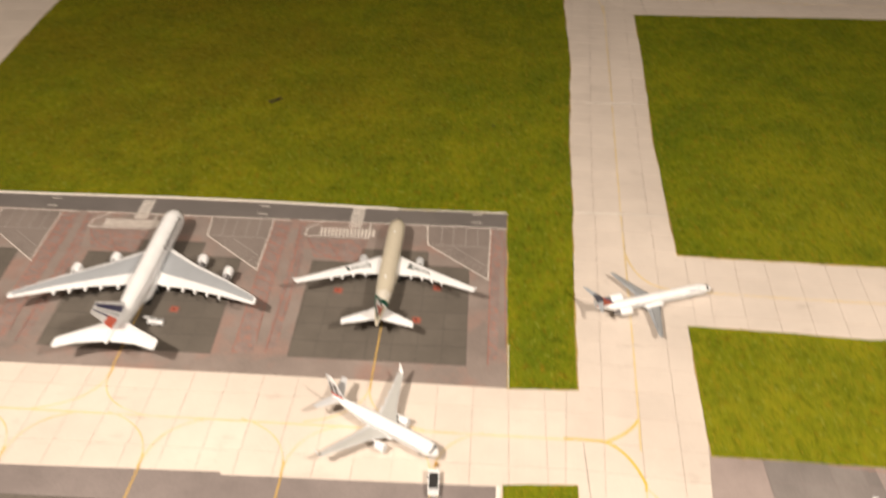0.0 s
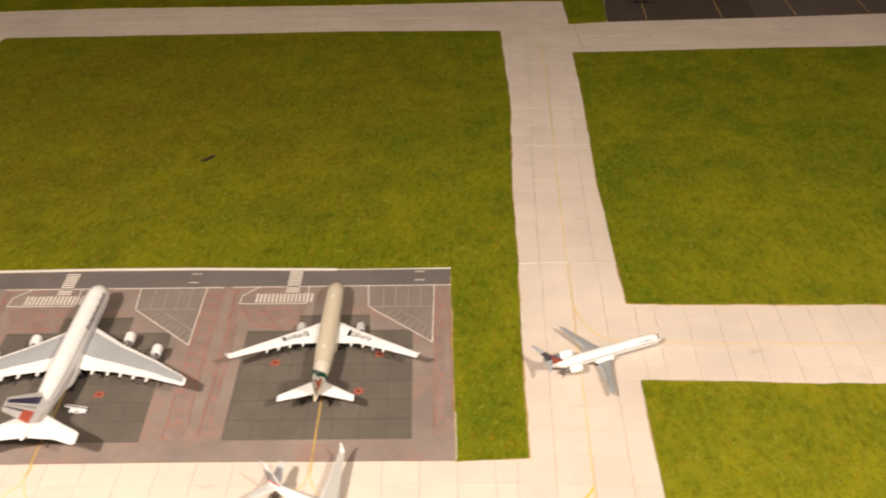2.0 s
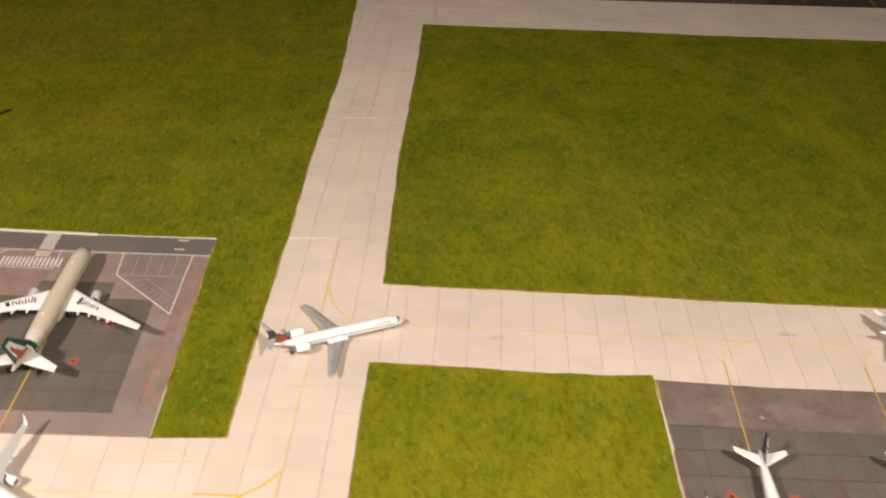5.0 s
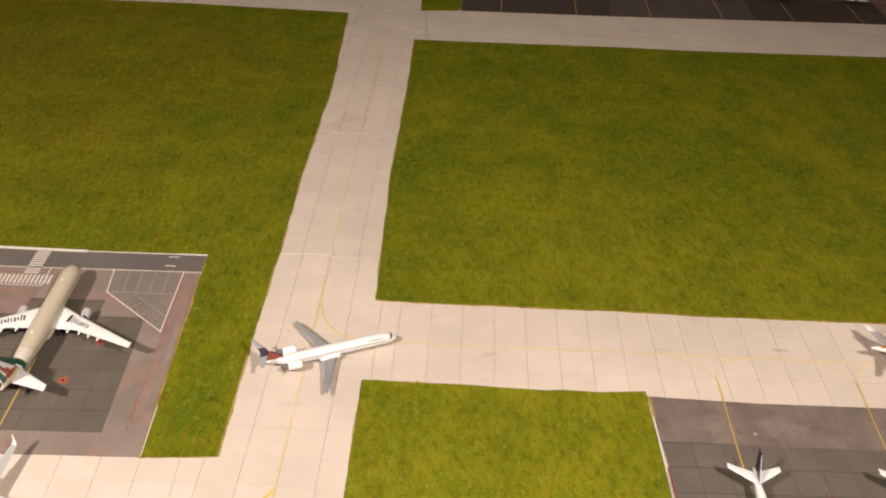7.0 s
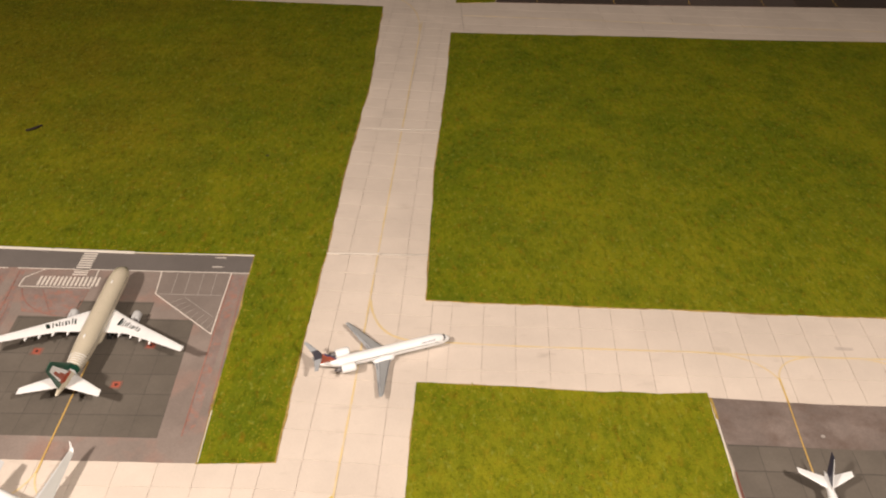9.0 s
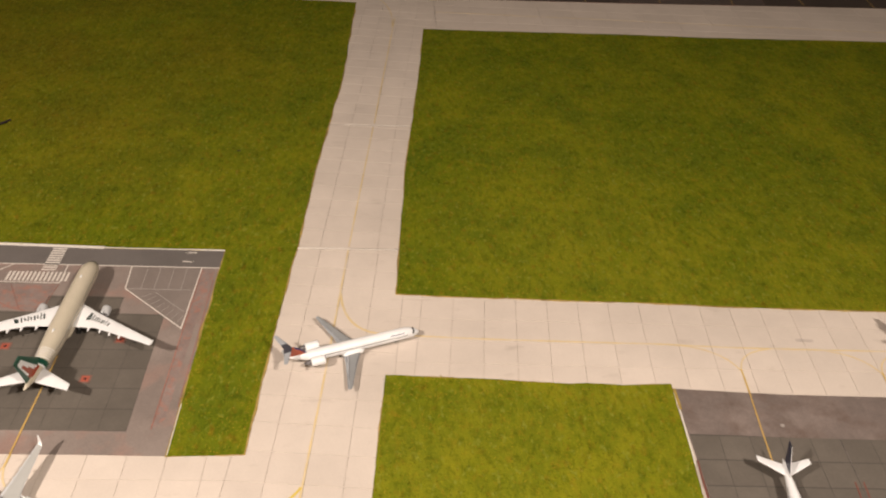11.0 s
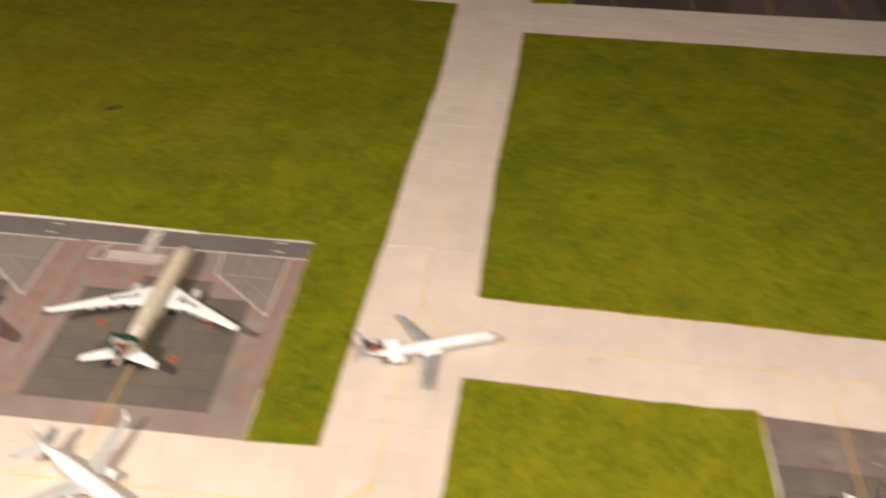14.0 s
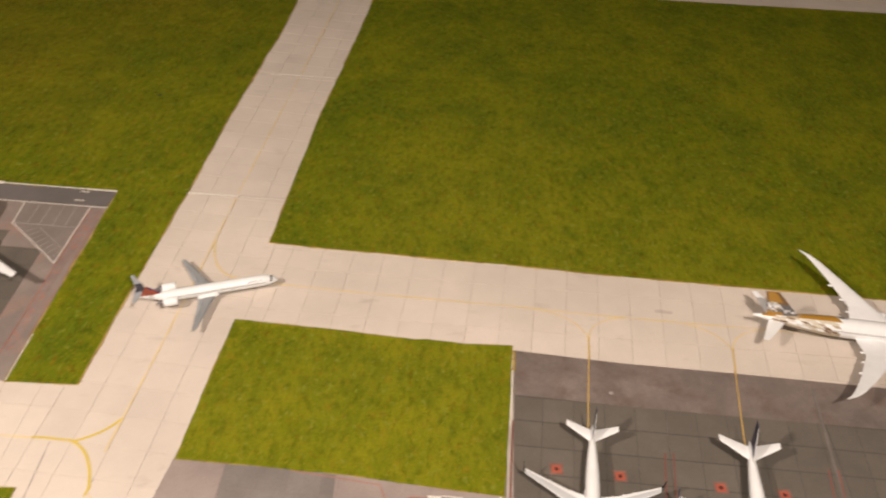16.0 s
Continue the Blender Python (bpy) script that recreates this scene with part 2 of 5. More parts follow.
WHITE_LINE = printed("white_line_print", (0.72, 0.68, 0.63), 0.06, 0.5)
GREY_LINE = printed("grey_line_print", (0.37, 0.34, 0.32), 0.1, 0.5)
YELLOW_LINE = printed("yellow_line_print", (0.58, 0.385, 0.115), 0.12, 0.5)
PALE_YELLOW = printed("pale_yellow_print", (0.72, 0.580, 0.325), 0.08, 0.5, 14.0, tint=(0.71, 0.610, 0.450))
MERGE_YELLOW = printed("merge_yellow_print", (0.70, 0.515, 0.195), 0.12, 0.5)
BRIGHT_YELLOW = printed("bright_yellow_print", (0.68, 0.53, 0.12), 0.12, 0.5)
RED_LINE = printed("red_line_print", (0.380, 0.195, 0.158), 0.2, 0.5)
RED_LINE_DARK = printed("red_line_on_dark_print", (0.235, 0.100, 0.078), 0.2, 0.5)
RED_FIELD = printed("red_field_print", (0.31, 0.185, 0.155), 0.18, 0.5, 40.0)
SEAM_PALE = printed("pale_seam_print", (0.195, 0.173, 0.160), 0.2, 0.5, 40.0)
RUB = printed("rub_grey_print", (0.58, 0.515, 0.465), 0.12, 0.6, 90.0)
SEAM_AND_SHADOW = printed("seam_and_shadow_grey_print", (0.44, 0.39, 0.35), 0.2, 0.6, 60.0)
RED_MARK = printed("red_mark_print", (0.40, 0.105, 0.070), 0.12, 0.5)
RED_BLEED = printed("red_bleed_print", (0.235, 0.130, 0.105), 0.2, 0.5, 120.0)
DARK_MARK = printed("dark_mark_print", (0.09, 0.03, 0.025), 0.12, 0.5)
MAT_BACK = printed("mat_backing_tan", (0.42, 0.30, 0.08), 0.3, 0.8, 60.0)
PAPER_EDGE = printed("paper_edge", (0.78, 0.74, 0.68), 0.05, 0.6)
TABLE = printed("table_board", (0.10, 0.075, 0.055), 0.2, 0.5)
PLASTER = printed("wall_plaster", (0.20, 0.17, 0.14), 0.06, 0.85, 2.0)
FLOOR = printed("floor_brown", (0.06, 0.045, 0.035), 0.2, 0.6, 3.0)

WHITE = paint("white_enamel", (0.815, 0.835, 0.855))
CREAM = paint("cream_enamel", (0.56, 0.515, 0.41), 0.28)
WING_GREY = paint("wing_grey_enamel", (0.345, 0.37, 0.40), 0.4)
WING_WARM = paint("wing_warm_grey_enamel", (0.43, 0.44, 0.43), 0.4)
WING_MID = paint("wing_mid_grey_enamel", (0.27, 0.285, 0.295), 0.4)
STAB_DARK = paint("stab_dark_enamel", (0.06, 0.06, 0.075), 0.4)
PALE_GREY = paint("pale_grey_enamel", (0.53, 0.55, 0.57), 0.38)
NAVY = paint("navy_enamel", (0.032, 0.036, 0.115))
MIDNIGHT = paint("midnight_enamel", (0.022, 0.024, 0.050))
BLUE = paint("royal_blue_enamel", (0.018, 0.028, 0.20))
ORANGE = paint("orange_enamel", (0.50, 0.150, 0.030))
RED = paint("red_enamel", (0.55, 0.055, 0.035))
SCARLET = paint("scarlet_enamel", (0.64, 0.105, 0.045))
BRICK_RED = paint("brick_red_enamel", (0.33, 0.075, 0.040))
GREEN = paint("bottle_green_enamel", (0.014, 0.085, 0.055))
TITLE_GREEN = paint("dark_title_green", (0.008, 0.022, 0.018))
GOLD = paint("gold_enamel", (0.38, 0.205, 0.032), 0.3)
BRONZE = paint("bronze_brown_enamel", (0.17, 0.10, 0.045), 0.35)
TAN = paint("tan_enamel", (0.40, 0.33, 0.24), 0.35)
SMOKE = paint("smoke_grey_enamel", (0.13, 0.125, 0.13), 0.35)
BLACK = paint("black_enamel", (0.018, 0.018, 0.02), 0.35)
TYRE = paint("tyre_rubber", (0.02, 0.02, 0.02), 0.8)
TWIG = printed("twig_bark", (0.022, 0.013, 0.007), 0.3, 0.85, 300.0)


# ---- building helpers ----
def mesh_of(name, bm, mats):
    me = bpy.data.meshes.new(name)
    bmesh.ops.recalc_face_normals(bm, faces=bm.faces[:])
    bm.to_mesh(me)
    bm.free()
    for m in mats if isinstance(mats, (list, tuple)) else [mats]:
        me.materials.append(m)
    return me


def part(name, bm, mats, parent=None, label="", smooth=False):
    me = mesh_of(name, bm, mats)
    if smooth:
        for p in me.polygons:
            p.use_smooth = True
    ob = new(name, me)
    if parent:
        ob.parent = parent
    if label:
        ob["label"] = label
    return ob


def same(name, me, parent, m=None, label=""):
    ob = new(name, me)
    ob.parent = parent
    if m is not None:
        ob.matrix_basis = m
    if label:
        ob["label"] = label
    return ob


def prism(bm, pts, z0, z1):
    top = [bm.verts.new((x, y, z1)) for x, y in pts]
    low = [bm.verts.new((x, y, z0)) for x, y in pts]
    bm.faces.new(top)
    bm.faces.new(low[::-1])
    n = len(pts)
    for i in range(n):
        bm.faces.new((low[i], low[(i + 1) % n], top[(i + 1) % n], top[i]))


def ribbon(bm, pts, width, z, thick=0.0001):
    """A flat painted line along pts."""
    P = [Vector((x, y)) for x, y in pts]
    closed = (P[0] - P[-1]).length < 1e-6 and len(P) > 2
    rows = []
    for i, p in enumerate(P):
        a = P[i - 1] if i else (P[-2] if closed else p)
        b = P[i + 1] if i < len(P) - 1 else (P[1] if closed else p)
        d1, d2 = (p - a), (b - p)
        d1 = d1.normalized() if d1.length > 1e-9 else d2.normalized()
        d2 = d2.normalized() if d2.length > 1e-9 else d1
        n1, n2 = Vector((-d1.y, d1.x)), Vector((-d2.y, d2.x))
        n = (n1 + n2).normalized()
        w = width / 2 / max(0.35, n.dot(n1))
        rows.append([bm.verts.new((*(p + n * w), z + thick)), bm.verts.new((*(p - n * w), z + thick)),
                     bm.verts.new((*(p - n * w), z)), bm.verts.new((*(p + n * w), z))])
    for r, s in zip(rows, rows[1:]):
        for k in range(4):
            bm.faces.new((r[k], s[k], s[(k + 1) % 4], r[(k + 1) % 4]))


def curve_through(p0, p1, p2, n=10):
    """A quadratic bend from p0 to p2 pulled towards p1."""
    return [((1 - t) ** 2 * p0[0] + 2 * t * (1 - t) * p1[0] + t * t * p2[0], (1 - t) ** 2 * p0[1] + 2 * t * (1 - t) * p1[1] + t * t * p2[1]) for t in [i / n for i in range(n + 1)]]


def frayed(pts, step=0.006, amount=0.0006, seed=0):
    """The outline with more points along it, each pushed a little off the line, as scissors leave it."""
    out = []
    for i, a in enumerate(pts):
        b = pts[(i + 1) % len(pts)]
        d = Vector((b[0] - a[0], b[1] - a[1]))
        n = max(1, min(260, int(d.length / step)))
        side = Vector((-d.y, d.x)).normalized() if d.length > 0 else Vector((0, 0))
        for k in range(n):
            p = Vector(a) + d * (k / n)
            w = noise.noise((p.x * 28 + seed, p.y * 28, seed)) * 2.2 + noise.noise((p.x * 190, p.y * 190, seed + 5)) * 0.8
            edge = min(1.0, 3.0 * min(k, n - k) / n) if n > 2 else 0
            q = p + side * w * amount * (0.25 + 0.75 * edge)
            out.append((q.x, q.y))
    return out


def clip(poly, a, b):
    """Keeps what lies left of the line from a to b."""
    def side(p):
        return (b[0] - a[0]) * (p[1] - a[1]) - (b[1] - a[1]) * (p[0] - a[0])
    out = []
    for i, p in enumerate(poly):
        q = poly[(i + 1) % len(poly)]
        sp, sq = side(p), side(q)
        if sp >= 0:
            out.append(p)
        if sp * sq < 0:
            t = sp / (sp - sq)
            out.append((p[0] + t * (q[0] - p[0]), p[1] + t * (q[1] - p[1])))
    return out


def area(p):
    return 0.5 * sum(p[i][0] * p[(i + 1) % len(p)][1] - p[(i + 1) % len(p)][0] * p[i][1] for i in range(len(p)))


def slabs(name, parent, region, origin, turn, size, gap, z0, z1, material, lean=0.0):
    """Slabs on a turned grid, cut to a convex region given anticlockwise; lean slants the cross joints. Each slab is a piece of its own."""
    c, s = math.cos(radians(turn)), math.sin(radians(turn))
    sx, sy = size if isinstance(size, tuple) else (size, size)
    loc = [((x - origin[0]) * c + (y - origin[1]) * s, -(x - origin[0]) * s + (y - origin[1]) * c) for x, y in region]
    i0, i1 = math.floor(min(p[0] - lean * p[1] for p in loc) / sx), math.ceil(max(p[0] - lean * p[1] for p in loc) / sx)
    j0, j1 = math.floor(min(p[1] for p in loc) / sy), math.ceil(max(p[1] for p in loc) / sy)
    whole = None
    for i in range(i0, i1):
        for j in range(j0, j1):
            g, h = gap * 0.46, gap * 0.82
            cell = [(i * sx + g, j * sy + h), ((i + 1) * sx - g, j * sy + h), ((i + 1) * sx - g, (j + 1) * sy - h), (i * sx + g, (j + 1) * sy - h)]
            cell = [(x + lean * y, y) for x, y in cell]
            cut = cell
            for k in range(len(loc)):
                cut = clip(cut, loc[k], loc[(k + 1) % len(loc)])
                if len(cut) < 3:
                    break
            if len(cut) < 3 or area(cut) < 4e-6:
                continue
            mx, my = (i + 0.5) * sx + lean * (j + 0.5) * sy, (j + 0.5) * sy
            m = pose(origin[0] + mx * c - my * s, origin[1] + mx * s + my * c, 0, 0, 0, turn)
            full = area(cut) > area(cell) * 0.9999
            if full and whole:
                me = whole
            else:
                bm = bmesh.new()
                prism(bm, [(x - mx, y - my) for x, y in cut], z0, z1)
                me = mesh_of(name, bm, material)
                if full:
                    whole = me
            same(name, me, parent, m)


def sheet(name, pts, z0, z1, material, label, category, kind="structure"):
    bm = bmesh.new()
    prism(bm, pts, z0, z1)
    return tagged(part(name, bm, material), label, category, kind=kind)


def lines(name, parent, material, rows, z, label=""):
    for k, (pts, w) in enumerate(rows):
        bm = bmesh.new()
        ribbon(bm, pts, w, z + 0.000009 * k)
        part(name, bm, material, parent, label)


def box(bm, x0, x1, y0, y1, z0, z1, bevel=0.0):
    b2 = bmesh.new()
    bmesh.ops.create_cube(b2, size=1.0, matrix=Matrix.Translation(((x0 + x1) / 2, (y0 + y1) / 2, (z0 + z1) / 2)) @ Matrix.Diagonal((x1 - x0, y1 - y0, z1 - z0, 1)))
    if bevel:
        bmesh.ops.bevel(b2, geom=b2.edges[:], offset=bevel, segments=2, affect="EDGES", profile=0.6)
    me = bpy.data.meshes.new("tmp")
    b2.to_mesh(me)
    b2.free()
    bm.from_mesh(me)
    bpy.data.meshes.remove(me)


def rings(bm, loops, cap=True, mat=None):
    """Skins equal rings of points into a tube."""
    vs = [[bm.verts.new(p) for p in l] for l in loops]
    n = len(vs[0])
    for i, (a, b) in enumerate(zip(vs, vs[1:])):
        for k in range(n):
            f = bm.faces.new((a[k], a[(k + 1) % n], b[(k + 1) % n], b[k]))
            if mat:
                f.material_index = mat(i, k)
    if cap:
        bm.faces.new(vs[0][::-1])
        bm.faces.new(vs[-1])
    return vs


def wheel_mesh(r, w):
    bm = bmesh.new()
    prof = [(0.45, -0.5), (0.9, -0.5), (1.0, -0.25), (1.0, 0.25), (0.9, 0.5), (0.45, 0.5)]
    rings(bm, [[(w * x, r * q * math.cos(2 * math.pi * k / 14), r * q * math.sin(2 * math.pi * k / 14)) for k in range(14)] for q, x in prof])
    return mesh_of("wheel", bm, TYRE)


# ---- room, table, ground sheets ----
def room():
    w = 0.12
    x0, x1, y0, y1, z0, z1 = -2.6, 2.9, -1.6, 4.6, -0.76, 1.75
    for nm, dims in (("floor", (x0, x1, y0, y1, z0 - w, z0)), ("ceiling", (x0, x1, y0, y1, z1, z1 + w)),
                     ("wall_west", (x0 - w, x0, y0 - w, y1 + w, z0 - w, z1 + w)), ("wall_east", (x1, x1 + w, y0 - w, y1 + w, z0 - w, z1 + w)),
                     ("wall_south", (x0, x1, y0 - w, y0, z0 - w, z1 + w)), ("wall_north", (x0, x1, y1, y1 + w, z0 - w, z1 + w))):
        bm = bmesh.new()
        box(bm, *dims)
        what = nm.split("_")[0]
        tagged(part(nm, bm, FLOOR if nm == "floor" else PLASTER), {"floor": "dark brown floor of the dim room", "ceiling": "plain cream plaster ceiling over the table"}.get(what, "plain cream plaster wall closing the room"), what, kind="structure")


room()


def table():
    top = bpy.data.objects.new("display_table", None)
    scene.collection.objects.link(top)
    bm = bmesh.new()
    box(bm, -1.5, 1.75, 0.02, 2.100, -0.030, -0.0030, 0.002)
    part("tabletop", bm, TABLE, top)
    for x in (-1.42, 1.67):
        for y in (0.10, 2.00):
            bm = bmesh.new()
            box(bm, x - 0.03, x + 0.03, y - 0.03, y + 0.03, -0.76, -0.030, 0.003)
            part("leg", bm, TABLE, top)
    tagged(top, "dark wooden display table under the model airport", "table")


table()

# pale concrete base card under the taxiways
TAXI = sheet("taxiway_card", [(-1.48, 0.30), (1.73, 0.30), (1.73, 1.60), (1.60, 1.90), (-1.48, 1.90)], -0.0030, -0.0004, JOINT, "printed card of pale concrete slabs with thin grey joints", "taxiway card")


def taxiways():
    z0, z1, g, s = -0.0004, 0.0, 0.00034, 0.0273
    # cross taxiway in front of the stands
    slabs("concrete_slab", TAXI, [(-0.62, 0.492), (0.0373, 0.492), (0.0453, 0.612), (-0.62, 0.612)], (-0.0545, 0.5535), -0.3, s, 0.0003, z0, z1, CONCRETE)
    # link taxiway running away from the camera, three cards
    slabs("concrete_slab", TAXI, [(0.0343, 0.44), (0.1435, 0.44), (0.1709, 0.852), (0.0615, 0.8515)], (0.1035, 0.6585), -3.8, s, g, z0, z1, CONCRETE)
    slabs("concrete_slab", TAXI, [(0.056, 0.8535), (0.1735, 0.8540), (0.192, 1.104), (0.075, 1.103)], (0.1150, 0.8550), -3.9, s, 0.0003, z0 + 0.0001, z1 + 0.0001, CONCRETE)
    slabs("concrete_slab", TAXI, [(0.075, 1.105), (0.192, 1.106), (0.218, 1.42), (0.218, 1.672), (0.085, 1.672)], (0.1330, 1.1050), -4.5, s, 0.0003, z0 + 0.0002, z1 + 0.0002, CONCRETE)
    # taxiway to the far stands on the east side
    slabs("concrete_slab", TAXI, [(0.1586, 0.660), (1.25, 0.630), (1.25, 0.765), (0.640, 0.790), (0.1677, 0.796)], (0.2070, 0.7260), -0.6, (0.0279, s), g, z0, z1, CONCRETE, 0.075)
    # far cross taxiway, west and east
    slabs("concrete_slab", TAXI, [(-0.95, 1.49), (0.0835, 1.505), (0.0845, 1.675), (-0.95, 1.645)], (-0.10, 1.585), 1.0, (0.056, 0.040), g, z0, z1, CONCRETE)
    slabs("concrete_slab", TAXI, [(0.2195, 1.41), (1.40, 1.39), (1.40, 1.64), (0.2195, 1.565)], (0.22, 1.49), 0.2, (0.056, 0.034), g, z0, z1, CONCRETE)
    # runway west of the large lawn
    slabs("concrete_slab", TAXI, [(-1.10, 1.00), (-0.655, 1.00), (-0.655, 1.489), (-1.10, 1.478)], (-0.70, 1.2), 4.0, 0.056, g, z0, z1, CONCRETE)
    # raised cut edges where one card lies on the next
    for pts, w, z in (([(0.0668, 0.8515), (0.085, 0.8520), (0.117, 0.8522)], 0.0016, 0.0008), ([(0.118, 0.8523), (0.168, 0.8528)], 0.0008, 0.0005), ([(0.098, 1.1036), (0.140, 1.1045), (0.1755, 1.1054)], 0.0008, 0.0008)):
        bm = bmesh.new()
        ribbon(bm, pts, w, z - 0.0003, 0.0004)
        part("card_edge", bm, PAPER_EDGE, TAXI, "lifted white cut edge of the card")
    # grey strip standing in for the shadow behind the lifted edge
    lines("card_edge_shadow", TAXI, SEAM_AND_SHADOW, [([(0.0670, 0.8530), (0.117, 0.8536), (0.1685, 0.8541)], 0.0006)], 0.0002, "thin grey line painted as the shadow of the lifted card edge")
    zl = 0.0001
    pale = [([(-0.62, 0.5570), (-0.38, 0.5553), (-0.198, 0.5543), (-0.025, 0.5529), (0.040, 0.5525)], 0.0016),
            ([(0.0945, 0.545), (0.097, 0.5760), (0.103, 0.6590), (0.110, 0.7710), (0.1148, 0.8520)], 0.0016),
            (curve_through((0.1115, 0.785), (0.116, 0.735), (0.150, 0.7325)), 0.0021),
            ([(0.145, 0.7325), (0.178, 0.731), (0.231, 0.7285), (0.349, 0.726), (0.378, 0.7258), (0.447, 0.7225), (0.524, 0.7212), (0.600, 0.7205), (0.90, 0.712)], 0.0016),
            (curve_through((0.395, 0.7250), (0.438, 0.722), (0.4470, 0.6935)), 0.0013), (curve_through((0.4470, 0.6935), (0.451, 0.721), (0.490, 0.7222)), 0.0013),
            (curve_through((0.520, 0.7215), (0.560, 0.718), (0.5682, 0.6915)), 0.0013), (curve_through((0.5682, 0.6915), (0.572, 0.718), (0.610, 0.7205)), 0.0013)]
    for x, y0 in ((-0.1065, 0.602), (-0.3115, 0.602), (-0.517, 0.602)):
        pale += [(curve_through((x, y0 + 0.001), (x + 0.002, 0.566), (x - 0.045, 0.5562)), 0.0013), (curve_through((x, y0 - 0.012), (x + 0.004, 0.562), (x + 0.045, 0.5545)), 0.0013)]
    for x in (-0.054, -0.1575, -0.2580, -0.358):
        pale += [(curve_through((x, 0.508), (x, 0.545), (x - 0.040, 0.5565)), 0.0013), (curve_through((x, 0.508), (x, 0.545), (x + 0.036, 0.5545)), 0.0013)]
    lines("taxi_line", TAXI, PALE_YELLOW, pale, zl, "pale yellow painted guide line")
    merge = [([(0.4472, 0.6960), (0.4450, 0.6680)], 0.0014), ([(0.5684, 0.6940), (0.5642, 0.6640)], 0.0014)]
    merge += [([(x, 0.6030), (x, 0.5905)], 0.0014) for x in (-0.1066, -0.3120, -0.5175)] + [([(x, 0.5060), (x - 0.0004, 0.5190)], 0.0014) for x in (-0.054, -0.1575, -0.2580, -0.358)]
    lines("taxi_line", TAXI, MERGE_YELLOW, merge, zl + 0.0004, "deeper yellow where guide lines meet")
    lines("taxi_line", TAXI, PALE_YELLOW, [([(0.1150, 0.8560), (0.1235, 0.98), (0.1320, 1.100)], 0.0015)], 0.0002)
    lines("taxi_line", TAXI, PALE_YELLOW, [([(0.1330, 1.110), (0.1420, 1.25), (0.1560, 1.46)], 0.0015), (curve_through((0.152, 1.42), (0.158, 1.57), (0.060, 1.590)), 0.0016)], 0.0003)
    lines("taxi_line", TAXI, PALE_YELLOW, [([(-0.93, 1.565), (-0.30, 1.588), (0.060, 1.590)], 0.0014), ([(0.22, 1.492), (1.25, 1.482)], 0.0014)], zl)
    lines("taxi_line", TAXI, PALE_YELLOW, [([(0.0940, 0.5120), (0.0925, 0.495), (0.0880, 0.46)], 0.0014), ([(0.0945, 0.5120), (0.1090, 0.495), (0.1280, 0.475)], 0.0014)], zl)
    lines("card_seam", TAXI, SEAM_AND_SHADOW, [([(0.0540, 0.5500), (0.0545, 0.528), (0.0552, 0.5040), (0.0556, 0.47)], 0.0007)], zl, "butted seam between two cards")
    lines("junction_line", TAXI, BRIGHT_YELLOW, [(curve_through((0.040, 0.5530), (0.056, 0.5535), (0.0720, 0.5520)), 0.0018), (curve_through((0.0700, 0.5520), (0.0885, 0.5600), (0.0962, 0.5745)), 0.0019),
                                         (curve_through((0.0660, 0.5530), (0.0860, 0.5480), (0.0945, 0.5150)), 0.0021), ([(0.0945, 0.5160), (0.0935, 0.5100)], 0.0017)], zl + 0.0001, "bright yellow hand-drawn junction curve")


taxiways()


# lawns: thin flocked mats lying on the card
LAWNS = []


def lawn(name, pts, label, seed, rim=0.0003):
    LAWNS.append(pts)
    bm = bmesh.new()
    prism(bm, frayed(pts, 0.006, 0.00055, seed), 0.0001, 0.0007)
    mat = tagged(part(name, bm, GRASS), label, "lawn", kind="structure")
    # the tan backing shows as a thin uneven rim where the flock was cut short
    wide = []
    for i, p in enumerate(pts):
        a, b = pts[i - 1], pts[(i + 1) % len(pts)]
        n = Vector((b[1] - a[1], a[0] - b[0])).normalized() * (1 if area(pts) > 0 else -1)
        wide.append((p[0] + n.x * rim, p[1] + n.y * rim))
    bm = bmesh.new()
    prism(bm, frayed(wide, 0.004, 0.0004 + rim * 0.5, seed + 20), -0.0004, 0.00062)
    part("mat_backing", bm, MAT_BACK, mat, "thin tan backing of the grass mat")
    return mat


lawn("lawn_west", [(0.0, 0.6005), (0.0535, 0.6030), (0.0580, 0.712), (0.0640, 0.830), (0.0665, 0.851), (0.0720, 1.002), (0.0880, 1.229), (0.0915, 1.42), (0.0945, 1.5178), (-0.154, 1.522), (-0.317, 1.517), (-0.711, 1.508), (-0.7135, 1.495),
                   (-0.700, 1.340), (-0.684, 1.195), (-0.665, 1.00), (-0.662, 0.8470), (-0.345, 0.8505), (-0.25, 0.8495), (-0.110, 0.8458), (0.0005, 0.8452)], "large olive green flocked grass mat beside the stands", 1, 0.0011)
lawn("lawn_east", [(0.1608, 0.7862), (0.210, 0.7838), (0.280, 0.7826), (0.325, 0.7810), (0.386, 0.7803), (0.460, 0.7770), (0.530, 0.7755), (0.590, 0.7745), (0.720, 0.7720), (1.30, 0.752), (1.30, 1.460), (0.930, 1.4425), (0.637, 1.4285), (0.515, 1.4280), (0.320, 1.4205), (0.1995, 1.4172), (0.188, 1.233), (0.170, 1.004), (0.1635, 0.852)],
     "large olive green flocked grass mat with uneven cut edge", 2, 0.0009)
lawn("lawn_centre", [(0.1443, 0.5433), (0.198, 0.5430), (0.263, 0.5410), (0.320, 0.5367), (0.3745, 0.5330), (0.3780, 0.590), (0.3826, 0.6780), (0.3440, 0.6757), (0.3126, 0.6775), (0.300, 0.6765), (0.238, 0.6805), (0.1527, 0.6838), (0.1470, 0.600)], "small olive green flocked grass mat between taxiways", 3)
